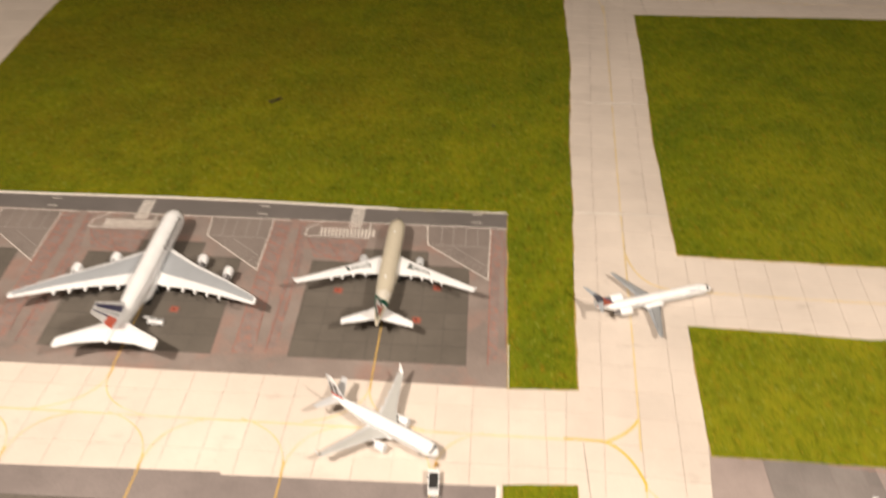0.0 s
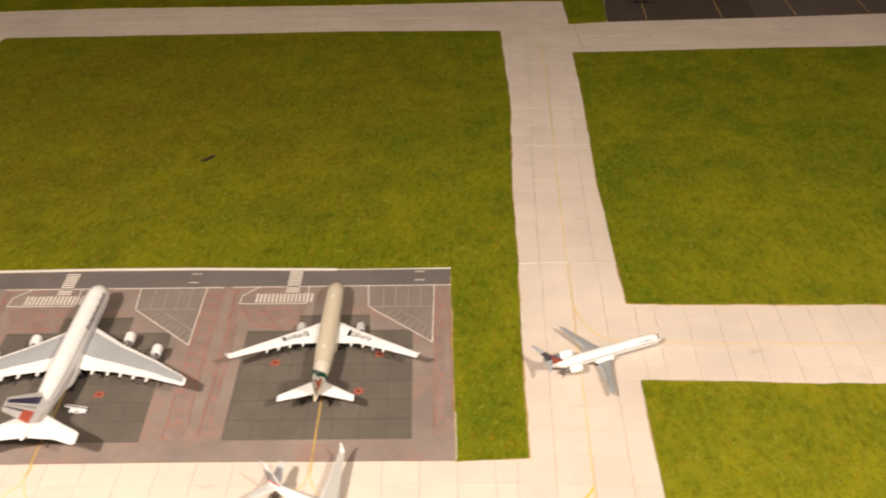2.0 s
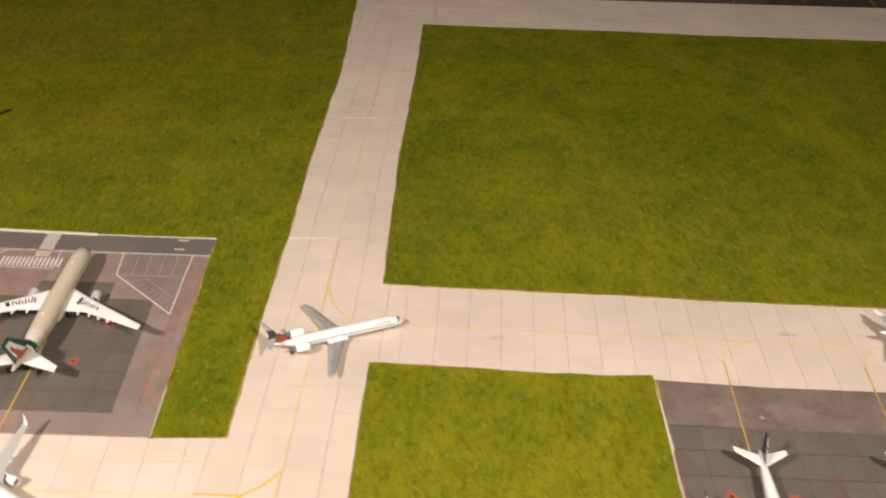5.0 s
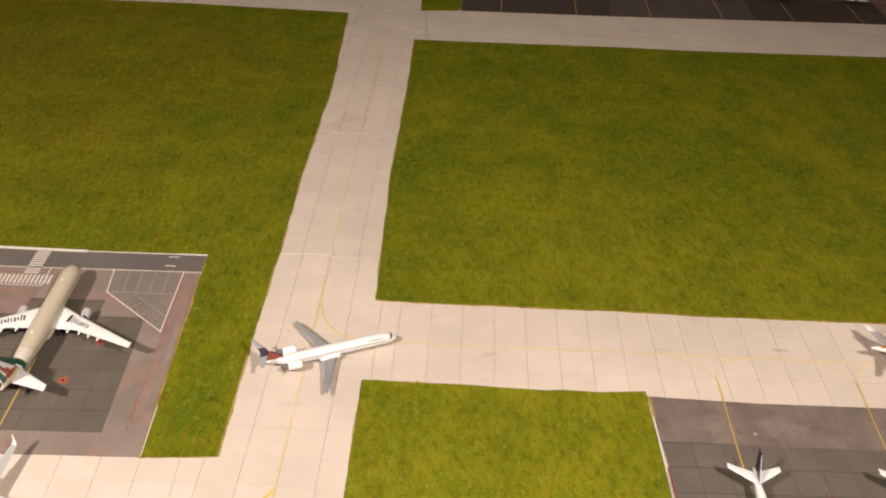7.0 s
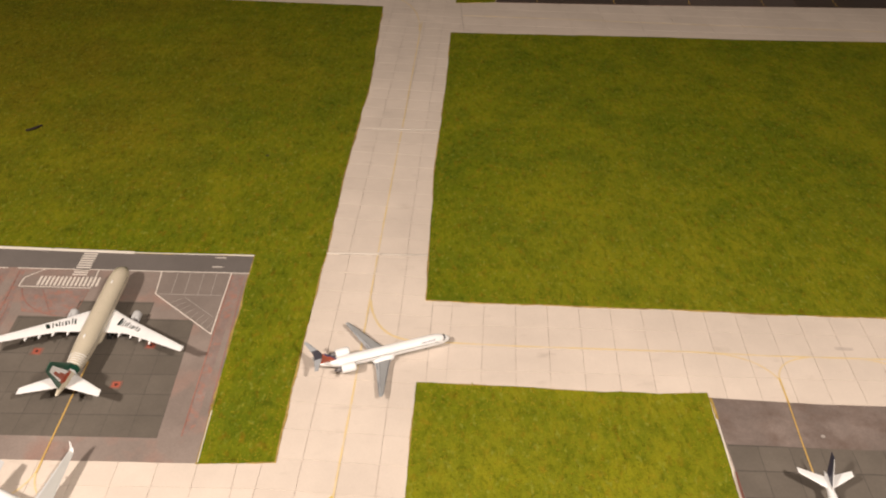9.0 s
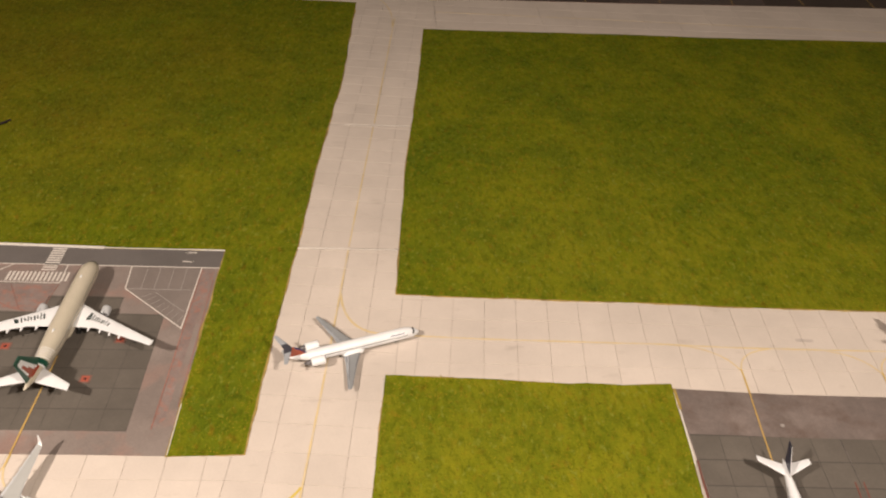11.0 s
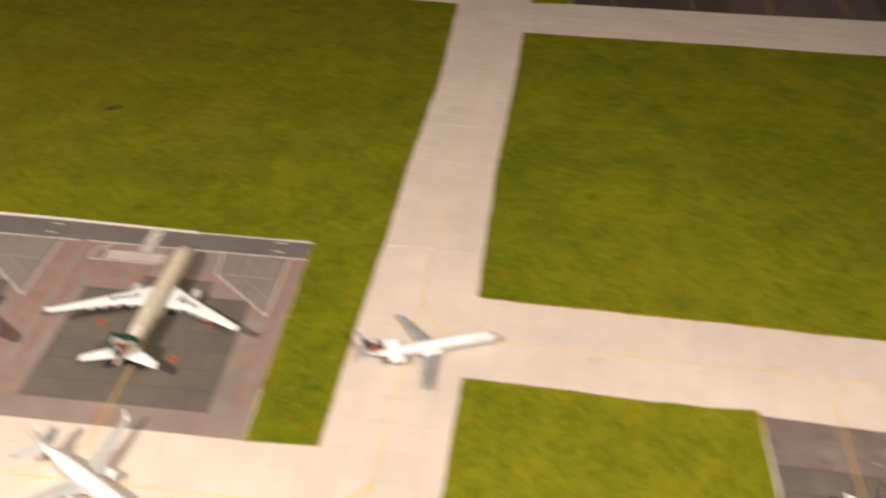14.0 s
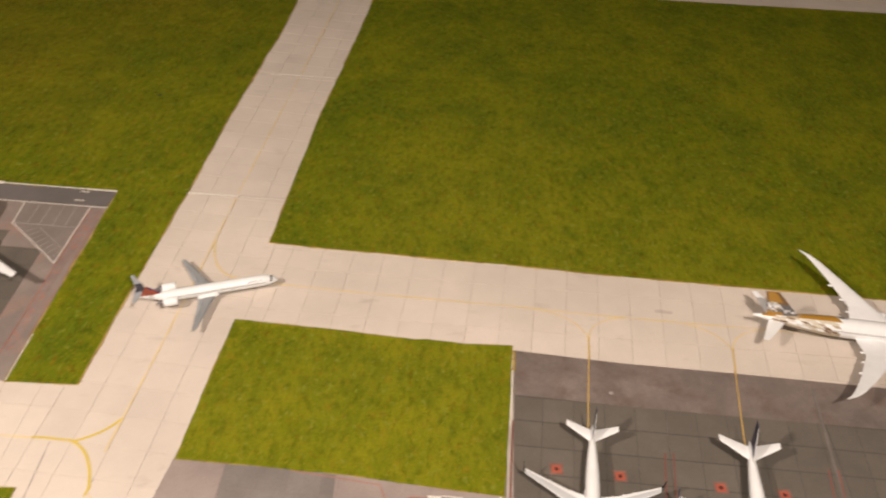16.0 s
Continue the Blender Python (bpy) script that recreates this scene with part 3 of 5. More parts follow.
lawn("lawn_far", [(-1.30, 1.62), (-0.849, 1.638), (-0.588, 1.656), (-0.168, 1.658), (0.147, 1.671), (0.2155, 1.668), (0.2110, 1.546), (0.2755, 1.5565), (0.3100, 1.826), (0.335, 2.03), (-1.30, 2.03)], "far strip of green flocked grass mat", 4)
lawn("lawn_front", [(-0.0040, 0.38), (0.0440, 0.38), (0.0470, 0.5115), (-0.0040, 0.5085)], "narrow strip of green flocked grass mat", 5)


lawn("lawn_runway", [(-1.30, 0.90), (-0.764, 0.90), (-0.806, 1.360), (-0.815, 1.462), (-0.825, 1.4795), (-1.30, 1.466)], "green flocked grass mat beyond the pale runway", 6)


def flock(spacing, name="grass_flock"):
    """Short fibres pressed into the mats: one leaning blade on each knot of a jittered grid."""
    rng = np.random.default_rng(7)
    verts, dry, count = [], [], 0
    for pts in LAWNS:
        P = np.array(pts)
        lo, hi = P.min(0), P.max(0)
        lo, hi = np.maximum(lo, (-0.80, 0.42)), np.minimum(hi, (1.15, 1.85))
        gx, gy = np.meshgrid(np.arange(lo[0], hi[0], spacing), np.arange(lo[1], hi[1], spacing))
        c = np.stack([gx.ravel(), gy.ravel()], 1)
        c = c + rng.uniform(-0.5, 0.5, c.shape) * spacing
        keep = rng.random(len(c)) < np.clip(2.0 - 0.75 * c[:, 1], 0.5, 1.0)
        inside = np.zeros(len(c), bool)
        for a, b in zip(P, np.roll(P, -1, 0)):
            cross = (a[1] > c[:, 1]) != (b[1] > c[:, 1])
            with np.errstate(divide="ignore", invalid="ignore"):
                at_x = (b[0] - a[0]) * (c[:, 1] - a[1]) / (b[1] - a[1]) + a[0]
            inside ^= cross & (c[:, 0] < at_x)
        c = c[keep & inside]
        n = len(c)
        rim = np.min([np.abs((b[0] - a[0]) * (a[1] - c[:, 1]) - (a[0] - c[:, 0]) * (b[1] - a[1])) / np.hypot(*(b - a)) for a, b in zip(P, np.roll(P, -1, 0))], 0)
        c, rim = c[rim > 0.0013], rim[rim > 0.0013]
        n = len(c)
        dry.append(rng.random(n) < np.clip(0.95 - rim / 0.010, 0.03, 0.8))
        turn, lean = rng.uniform(0, 2 * math.pi, n), rng.uniform(0.08, 0.42, n)
        long, wide = rng.uniform(0.0014, 0.0030, n) * np.where(rng.random(n) < 0.15, 1.6, 1.0), rng.uniform(0.0005, 0.0011, n)
        d = np.stack([np.cos(turn), np.sin(turn)], 1)
        s = np.stack([-d[:, 1], d[:, 0]], 1)
        z = np.full((n, 1), 0.00066)
        mid = c + d * (long * 0.5 * np.cos(lean))[:, None]
        tip = c + d * (long * np.cos(lean))[:, None]
        zm = z + (long * 0.62 * np.sin(lean))[:, None]
        zt = z + (long * 0.85 * np.sin(lean))[:, None]
        rows = [np.hstack([c - s * wide[:, None] * 0.35, z]), np.hstack([c + s * wide[:, None] * 0.35, z]), np.hstack([mid + s * wide[:, None] * 0.5, zm]), np.hstack([tip, zt]), np.hstack([mid - s * wide[:, None] * 0.5, zm])]
        verts.append(np.stack(rows, 1).reshape(-1, 3))
        count += n
    V = np.concatenate(verts)
    me = bpy.data.meshes.new(name)
    me.from_pydata(V.tolist(), [], (np.arange(count * 5).reshape(-1, 5)).tolist())
    me.materials.append(FLOCK)
    me.materials.append(DRY_FLOCK)
    me.polygons.foreach_set("material_index", np.concatenate(dry).astype(np.int32))
    return tagged(new(name, me), "short olive and yellow-green flock fibres on the grass mats", "grass", kind="stuff")


flock(0.0024)


# aprons
ZA = 0.0004
ZS = ZA + 0.0001
ZM = ZA + 0.0002


def arrow(bm, x, y, way, z):
    """A lane arrow 10 mm long."""
    prism(bm, [(x - 0.005, y - 0.0006), (x + 0.005, y - 0.0006), (x + 0.005, y + 0.0006), (x - 0.005, y + 0.0006)], z, z + 0.0001)
    prism(bm, [(x + way * 0.0055, y), (x + way * 0.0025, y + 0.0014), (x + way * 0.0025, y - 0.0014)][:: 1 if way > 0 else -1], z, z + 0.0001)


def red_square(parent, x, y, z, s=0.0058, turn=0.0):
    bm = bmesh.new()
    prism(bm, [(-s / 2, -s / 2), (s / 2, -s / 2), (s / 2, s / 2), (-s / 2, s / 2)], z, z + 0.0001)
    ob = part("red_square", bm, RED_MARK, parent, "red square ground mark")
    ob.matrix_basis = pose(x, y, 0, 0, 0, turn)
    bm = bmesh.new()
    prism(bm, frayed([(-s * 0.78, -s * 0.72), (s * 0.74, -s * 0.78), (s * 0.78, s * 0.72), (-s * 0.72, s * 0.76)], 0.0015, 0.0004, 11), z - 0.00006, z + 0.00003)
    part("red_bleed", bm, RED_BLEED, ob, "faded red print round the mark")
    bm = bmesh.new()
    prism(bm, [(s * 0.24 * math.cos(a * math.pi / 4), s * 0.24 * math.sin(a * math.pi / 4)) for a in range(8)], z + 0.0001, z + 0.0002)
    part("dark_spot", bm, DARK_MARK, ob)


def big_stand(parent, x0, k):
    """One stand of the printed apron; x0 is the eastern border of its stretch. The card lies a little askew, more so from stand to stand."""
    z = ZM

    def X(pts):
        return [(x0 + a - 0.042 * k * (b - 0.62), b) for a, b in pts]

    for region in ([(-0.1778, 0.6240), (-0.0334, 0.6232), (-0.0348, 0.7525), (-0.1812, 0.7535)], [(-0.1370, 0.7538), (-0.0738, 0.7532), (-0.0740, 0.7745), (-0.1372, 0.7745)]):
        bm = bmesh.new()
        prism(bm, X(region), ZA - 0.0001, ZS - 0.00005)
        part("stand_base", bm, STAND_JOINT, parent)
        slabs("dark_slab", parent, X(region), (x0 - 0.0334, 0.6232), 0, (0.0206, 0.0213), 0.0004, ZA, ZS, STAND)
    zone = [(-0.0783, 0.8180), (-0.0760, 0.7858), (-0.0177, 0.7350), (-0.0160, 0.8180)]
    white = [(X([(-0.2060, 0.8182), (0.0, 0.8180)]), 0.0010), (X([(-0.1810, 0.8180), (-0.1952, 0.8049), (-0.1958, 0.7925), (-0.1341, 0.7918), (-0.1343, 0.8180)]), 0.0009), (X(zone), 0.0009)]
    lines("white_line", parent, WHITE_LINE, white, z)
    grey = [(X([(a, 0.8178), (a + 0.0006, 0.7860)]), 0.0006) for a in (-0.0634, -0.0522, -0.0402, -0.0289)] + [(X([(-0.0757, 0.7858), (-0.0195, 0.7854)]), 0.0007), (X([(-0.0490, 0.7815), (-0.0202, 0.7564)]), 0.0006)]
    grey += [(X([(-0.0630 + 0.0056 * n, 0.7720 - 0.0048 * n), (-0.0520 + 0.0047 * n, 0.7800 - 0.0041 * n)]), 0.0004) for n in range(8)]
    lines("grey_line", parent, GREY_LINE, grey, z)
    for n in range(10):
        bm = bmesh.new()
        y = 0.8095 + 0.0035 * n
        prism(bm, X([(-0.1555, y), (-0.1428, y), (-0.1428, y + 0.0020), (-0.1555, y + 0.0020)]), z, z + 0.0001)
        part("crossing_bar", bm, WHITE_LINE, parent)
    for n in range(15):
        bm = bmesh.new()
        x = -0.1815 + 0.00362 * n
        prism(bm, X([(x, 0.7942), (x + 0.0019, 0.7942), (x + 0.0017, 0.8072), (x - 0.0002, 0.8072)]), z, z + 0.0001)
        part("crossing_bar", bm, WHITE_LINE, parent)
    for y, way in ((0.8405, -1), (0.8265, 1)):
        bm = bmesh.new()
        arrow(bm, X([(-0.030, y)])[0][0], y, way, z)
        part("lane_arrow", bm, WHITE_LINE, parent)
    for a, b in ((-0.1500, 0.7105), (-0.0775, 0.6752), (-0.0627, 0.7200)):
        red_square(parent, *X([(a, b)])[0], z + 0.0001)
    lines("lead_in_line", parent, YELLOW_LINE, [(X([(-0.1062, 0.700), (-0.1064, 0.661), (-0.1067, 0.6015)]), 0.0012)], z + 0.0001)
    red = [(X([(-0.0148, 0.8150), (-0.0158, 0.735), (-0.0164, 0.6250)]), 0.0009), (curve_through(*X([(-0.1920, 0.7900), (-0.1820, 0.7600), (-0.1500, 0.7540)])), 0.0009),
           (X([(-0.1740, 0.7890), (-0.1560, 0.7560)]), 0.0006), (X([(-0.1340, 0.7900), (-0.1365, 0.7550)]), 0.0006)]
    if k:
        red += [(X([(-0.0010, 0.8030), (-0.0012, 0.7060), (0.0005, 0.6400)]), 0.0008), (X([(0.0115, 0.8150), (0.0140, 0.7500), (0.0105, 0.6270)]), 0.0009), (X([(0.0175, 0.7700), (0.0190, 0.7260), (0.0180, 0.6700)]), 0.0006)]
        red += [(X([(-0.0152, 0.8080 - 0.0140 * n), (-0.0012, 0.8010 - 0.0140 * n)]), 0.0008) for n in range(9)]
    else:
        red += [(X([(-0.0030, 0.8000), (-0.0022, 0.7300), (-0.0018, 0.6470)]), 0.0006)]
    bands = [[(-0.1930, 0.7880), (-0.1810, 0.7590), (-0.1500, 0.7545), (-0.1375, 0.7545), (-0.1350, 0.7900)], [(-0.2040, 0.8160), (-0.1985, 0.8160), (-0.1965, 0.7925), (-0.1900, 0.7550), (-0.1885, 0.6350), (-0.1980, 0.6280)]]
    bands += [[(-0.0150, 0.8150), (-0.0160, 0.7350), (-0.0166, 0.6250), (0.0, 0.6270), (0.0030, 0.8150)]] if k else [[(-0.0150, 0.8150), (-0.0160, 0.7350), (-0.0160, 0.6250), (-0.0085, 0.6350), (-0.0070, 0.7400), (-0.0040, 0.8150)]]
    for n, pts in enumerate(bands):
        bm = bmesh.new()
        prism(bm, X(pts), ZA, ZS - 0.00006 - 0.00001 * n)
        part("red_band", bm, RED_BAND, parent, "mottled reddish printed band")
    bm = bmesh.new()
    prism(bm, X(zone), ZA, ZS - 0.00003)
    part("equipment_zone", bm, ZONE, parent, "plain grey equipment zone")
    lines("red_line", parent, RED_LINE, red, z)


def west_apron():
    ap = sheet("apron_west", frayed([(-0.662, 0.6035), (-0.200, 0.6030), (-0.0005, 0.6010), (0.0, 0.8450), (-0.110, 0.8450), (-0.250, 0.8485), (-0.345, 0.8490), (-0.662, 0.8460)], 0.01, 0.0002, 9), -0.0004, ZA, APRON, "printed grey apron card with stand markings", "apron card")
    bm = bmesh.new()
    prism(bm, [(-0.662, 0.8205), (-0.250, 0.8195), (-0.0002, 0.8182), (-0.0002, 0.8448), (-0.250, 0.8470), (-0.662, 0.8450)], ZA - 0.0001, ZS)
    part("service_road", bm, ROAD, ap, "dark grey printed service road strip")
    for k in range(3):
        big_stand(ap, -0.2065 * k, k)
    rims = [([(-0.662, 0.8462), (-0.470, 0.8478), (-0.345, 0.8497), (-0.250, 0.8490), (-0.165, 0.8466), (-0.110, 0.8452)], 0.0032), ([(-0.030, 0.8451), (0.0, 0.8451)], 0.0014), ([(-0.112, 0.8452), (-0.085, 0.8450), (-0.03, 0.8451)], 0.0008), ([(0.0002, 0.601), (0.0002, 0.650)], 0.0005)]
    for pts, w in rims:
        bm = bmesh.new()
        ribbon(bm, pts, w, ZA - 0.0004, 0.0010)
        part("card_edge", bm, PAPER_EDGE, ap, "white unprinted rim of the card")


west_apron()


def small_aprons():
    # front west: pale grey strip, then dark stands
    ap = sheet("apron_front_west", [(-0.66, 0.30), (-0.0085, 0.30), (-0.0085, 0.5070), (-0.1995, 0.5045), (-0.1998, 0.5070), (-0.36, 0.5035), (-0.66, 0.5015)], -0.0004, ZA, APRON_PLAIN, "printed grey apron card at the near side", "apron card")
    for x0 in (-0.0085, -0.1995, -0.398):
        bm = bmesh.new()
        prism(bm, [(x0 - 0.196, 0.31), (x0 - 0.002, 0.31), (x0 - 0.002, 0.4795), (x0 - 0.196, 0.4795)], ZA - 0.0001, ZS - 0.00005)
        part("stand_base", bm, STAND_JOINT, ap)
        slabs("dark_slab", ap, [(x0 - 0.196, 0.42), (x0 - 0.002, 0.42), (x0 - 0.002, 0.4795), (x0 - 0.196, 0.4795)], (x0 - 0.002, 0.4795), 0, 0.0215, 0.0005, ZA, ZS, STAND)
    lines("lead_in_line", ap, YELLOW_LINE, [([(x, 0.42), (x + 0.0005, 0.508)], 0.0012) for x in (-0.054, -0.1575, -0.2580, -0.358)], ZM + 0.0001)
    bm = bmesh.new()
    ribbon(bm, [(-0.0078, 0.48), (-0.0075, 0.507)], 0.0026, ZA - 0.0004, 0.0006)
    part("card_edge", bm, PAPER_EDGE, ap, "white unprinted rim of the card")

    # front east: the road end of a stand card, seen below the small lawn
    ap = sheet("apron_front_east", [(0.1290, 0.35), (0.3715, 0.35), (0.3765, 0.560), (0.1455, 0.560), (0.1405, 0.5200)], -0.0004, 0.0003, APRON_PLAIN, "printed grey apron card with red and white markings", "apron card")
    z = 0.0003
    slabs("rose_slab", ap, [(0.132, 0.46), (0.1795, 0.46), (0.1795, 0.558), (0.145, 0.558), (0.1395, 0.52)], (0.1795, 0.5), 0, (0.046, 0.060), 0.0003, z - 0.0001, z + 0.0001, APRON_ROSE)
    slabs("grey_slab", ap, [(0.180, 0.46), (0.2590, 0.46), (0.2560, 0.558), (0.180, 0.558)], (0.180, 0.5235), 0, (0.0225, 0.060), 0.0005, z - 0.0001, z + 0.0001, APRON_SLAB)
    slabs("rose_slab", ap, [(0.2595, 0.46), (0.372, 0.46), (0.374, 0.558), (0.2565, 0.558)], (0.2595, 0.5), 0, (0.064, 0.060), 0.0002, z - 0.0001, z + 0.0001, APRON_ROSE)
    bm = bmesh.new()
    prism(bm, [(0.262, 0.500), (0.316, 0.500), (0.3205, 0.5265), (0.3110, 0.5275)], z, z + 0.00015)
    part("red_field", bm, RED_FIELD, ap, "faded red printed field")
    lines("red_line", ap, RED_LINE, [([(0.225, 0.5415), (0.288, 0.5350), (0.293, 0.5235)], 0.0009), ([(0.262, 0.505), (0.3110, 0.5275), (0.3215, 0.5275), (0.3165, 0.50)], 0.0008)], z + 0.0002)
    for k in range(6):
        bm = bmesh.new()
        y = 0.5295 - 0.0034 * k
        prism(bm, [(0.3215, y - 0.0019), (0.3310, y - 0.0019), (0.3310, y), (0.3215, y)], z + 0.0002, z + 0.0003)
        part("crossing_bar", bm, WHITE_LINE, ap)
    lines("white_line", ap, WHITE_LINE, [([(0.3315, 0.5300), (0.3450, 0.5295), (0.3450, 0.500)], 0.0008), ([(0.3715, 0.5325), (0.3722, 0.48)], 0.0016)], z + 0.0002)

    # east: pale strip, then the dark stands of the two parked jets
    ap = sheet("apron_east", [(0.3750, 0.30), (1.26, 0.30), (1.26, 0.6440), (0.685, 0.6622), (0.5635, 0.6658), (0.4714, 0.6675), (0.3838, 0.6727)], -0.0004, ZA, APRON_BROWN, "printed grey apron card with dark parking stands", "apron card")
    bm = bmesh.new()
    prism(bm, [(0.3785, 0.31), (1.255, 0.31), (1.255, 0.611), (0.6688, 0.6188), (0.5672, 0.6200), (0.4674, 0.6222), (0.3830, 0.6255)], ZA - 0.0001, ZS - 0.00005)
    part("stand_base", bm, STAND_JOINT, ap)
    slabs("dark_slab", ap, [(0.3785, 0.40), (0.6195, 0.40), (0.6228, 0.6193), (0.3830, 0.6253)], (0.3820, 0.6245), -1.2, (0.0235, 0.0235), 0.00055, ZA, ZS, STAND, 0.05)
    slabs("dark_slab", ap, [(0.6205, 0.46), (0.86, 0.46), (0.86, 0.6158), (0.6238, 0.6192)], (0.6230, 0.6192), -1.2, (0.0235, 0.0235), 0.00055, ZA, ZS, STAND, 0.05)
    lines("lead_in_line", ap, YELLOW_LINE, [([(0.4452, 0.6720), (0.4415, 0.636), (0.4378, 0.5950)], 0.0010), ([(0.5645, 0.6690), (0.5600, 0.634), (0.5545, 0.5900)], 0.0010), ([(0.690, 0.672), (0.674, 0.57)], 0.0016)], ZM + 0.0001)
    for x, y in ((0.4118, 0.5592), (0.4572, 0.5571), (0.5285, 0.5537), (0.5735, 0.5516), (0.645, 0.549), (0.692, 0.547)):
        red_square(ap, x, y, ZM + 0.0001, 0.0066, 4.0)
    red = [([(0.3818, 0.600), (0.3804, 0.5807), (0.3784, 0.5335), (0.3764, 0.47)], 0.0014), ([(0.4931, 0.5810), (0.4878, 0.542), (0.4790, 0.47)], 0.0012), ([(0.4993, 0.5810), (0.4955, 0.548), (0.4880, 0.47)], 0.0012),
           ([(0.6125, 0.5770), (0.6085, 0.548), (0.6000, 0.47)], 0.0012), ([(0.6196, 0.5770), (0.6160, 0.548), (0.6080, 0.47)], 0.0012)]
    lines("red_line", ap, RED_LINE_DARK, red, ZM)
    lines("grey_line", ap, SEAM_PALE, [([(0.4999, 0.6220), (0.4970, 0.584)], 0.0005)], ZM)
    lines("pale_seam", ap, SEAM_PALE, [([(0.6245, 0.6560), (0.6229, 0.6406), (0.6162, 0.5579), (0.6110, 0.50)], 0.0022)], ZM)
    bm = bmesh.new()
    ribbon(bm, [(0.3830, 0.6680), (0.3820, 0.640), (0.3792, 0.596)], 0.0011, ZA - 0.0006, 0.0009)
    part("card_edge", bm, PAPER_EDGE, ap, "white unprinted rim of the card")
    bm = bmesh.new()
    ribbon(bm, [(0.3838, 0.6725), (0.3831, 0.6500)], 0.0022, ZA - 0.0006, 0.0010)
    part("card_edge", bm, MAT_BACK, ap, "yellowed corner of the card rim")

    # far: stands of the blue jets, service road and the grey card behind
    ap = sheet("apron_far", [(0.2770, 1.5560), (0.540, 1.5690), (0.960, 1.598), (1.38, 1.620), (1.42, 1.895), (0.786, 1.8660), (0.310, 1.8530)], -0.0004, ZA, APRON_FAR_DIM, "printed grey apron card in the far corner", "apron card")
    lo = lambda x: float(np.interp(x, [0.2765, 0.54, 0.96, 1.38], [1.5570, 1.5700, 1.599, 1.621]))
    up = lambda x: 0.022 * max(0.0, x - 0.45)
    for a, b, m in ((0.2775, 0.5340, STAND_FAR_DIM), (0.5345, 0.7905, STAND_FAR_DIM_PALE), (0.7915, 1.0475, STAND_FAR_DIM)):
        bm = bmesh.new()
        prism(bm, [(a, lo(a)), (b, lo(b)), (b + 0.016, lo(b) + 0.122), (a + 0.016, lo(a) + 0.122)], ZA - 0.0001, ZS)
        part("stand_base", bm, m, ap)
    bm = bmesh.new()
    prism(bm, [(0.3035, 1.7910), (1.36, 1.8130), (1.37, 1.8700), (0.3100, 1.8480)], ZA - 0.0001, ZS)
    part("service_road", bm, ROAD_FAR_DIM, ap)
    stands = (0.345, 0.4745, 0.604, 0.7335, 0.863, 0.9925)
    lines("lead_in_line", ap, YELLOW_LINE, [([(x, lo(x) + 0.002), (x + 0.0125, lo(x) + 0.112)], 0.0012) for x in stands], ZM)
    lines("white_line", ap, WHITE_LINE, [([(x + 0.058, 1.7885 + up(x)), (x + 0.120, 1.7895 + up(x))], 0.0050) for x in (0.215, *stands)] + [([(x - 0.0020, 1.7900 + up(x)), (x + 0.0035, 1.8500 + up(x))], 0.0110) for x in (0.350, 0.4865, 0.616, 0.7455, 0.875, 1.0045)]
          + [([(0.306, 1.8500), (0.790, 1.8620), (1.37, 1.8860)], 0.0035)], ZM)
    lines("red_line", ap, RED_LINE, [([(x - 0.055, 1.690), (x - 0.045, 1.780)], 0.0016) for x in (0.476, 0.607, 0.738, 0.869)] + [([(x + 0.010, 1.712 + up(x)), (x + 0.110, 1.714 + up(x))], 0.0030) for x in stands], ZM)
    sheet("terminal_card", [(0.3110, 1.8535), (0.786, 1.8665), (1.42, 1.8955), (1.45, 2.092), (0.338, 2.092)], -0.0004, 0.0006, TERMINAL, "plain grey card behind the far stands", "card")


small_aprons()


# ---- model aircraft ----
CHORD = [0.0, 0.04, 0.14, 0.30, 0.50, 0.70, 0.86, 1.0]
SWELL = [0.0, 0.50, 0.85, 1.0, 0.90, 0.60, 0.30, 0.06]


def body_shape(S, s):
    """Relative radius and relative lift of the fuselage axis at s, from nose 0 to tail 1."""
    sn, st = S.get("nose", 0.12), S.get("tail", 0.64)
    if s < sn:
        u = 1 - s / sn
        return max(0.03, (1 - u ** 2.3) ** 0.58), -0.16 * u ** 2.2
    if s > st:
        u = (s - st) / (1 - st)
        return 1 - 0.90 * u ** 1.55, S.get("rise", 0.34) * u ** 1.7
    return 1.0, 0.0


def body_point(S, s, deg, off=0.0):
    r, lift = body_shape(S, s)
    a = radians(deg)
    return ((S["W"] / 2 * r + off) * math.cos(a), S["L"] * (0.5 - s), S["zc"] + lift * S["H"] + (S["H"] / 2 * r + off) * math.sin(a))


def body_patch(S, s0, s1, a0, a1, off=0.00008, ns=6, na=6, skew=0.0):
    """A painted field on the fuselage; skew leans its ends back towards the upper angle."""
    bm = bmesh.new()
    g = [[bm.verts.new(body_point(S, s0 + (s1 - s0) * i / ns + skew * j / na, a0 + (a1 - a0) * j / na, off)) for j in range(na + 1)] for i in range(ns + 1)]
    for i in range(ns):
        for j in range(na):
            bm.faces.new((g[i][j], g[i + 1][j], g[i + 1][j + 1], g[i][j + 1]))
    return bm


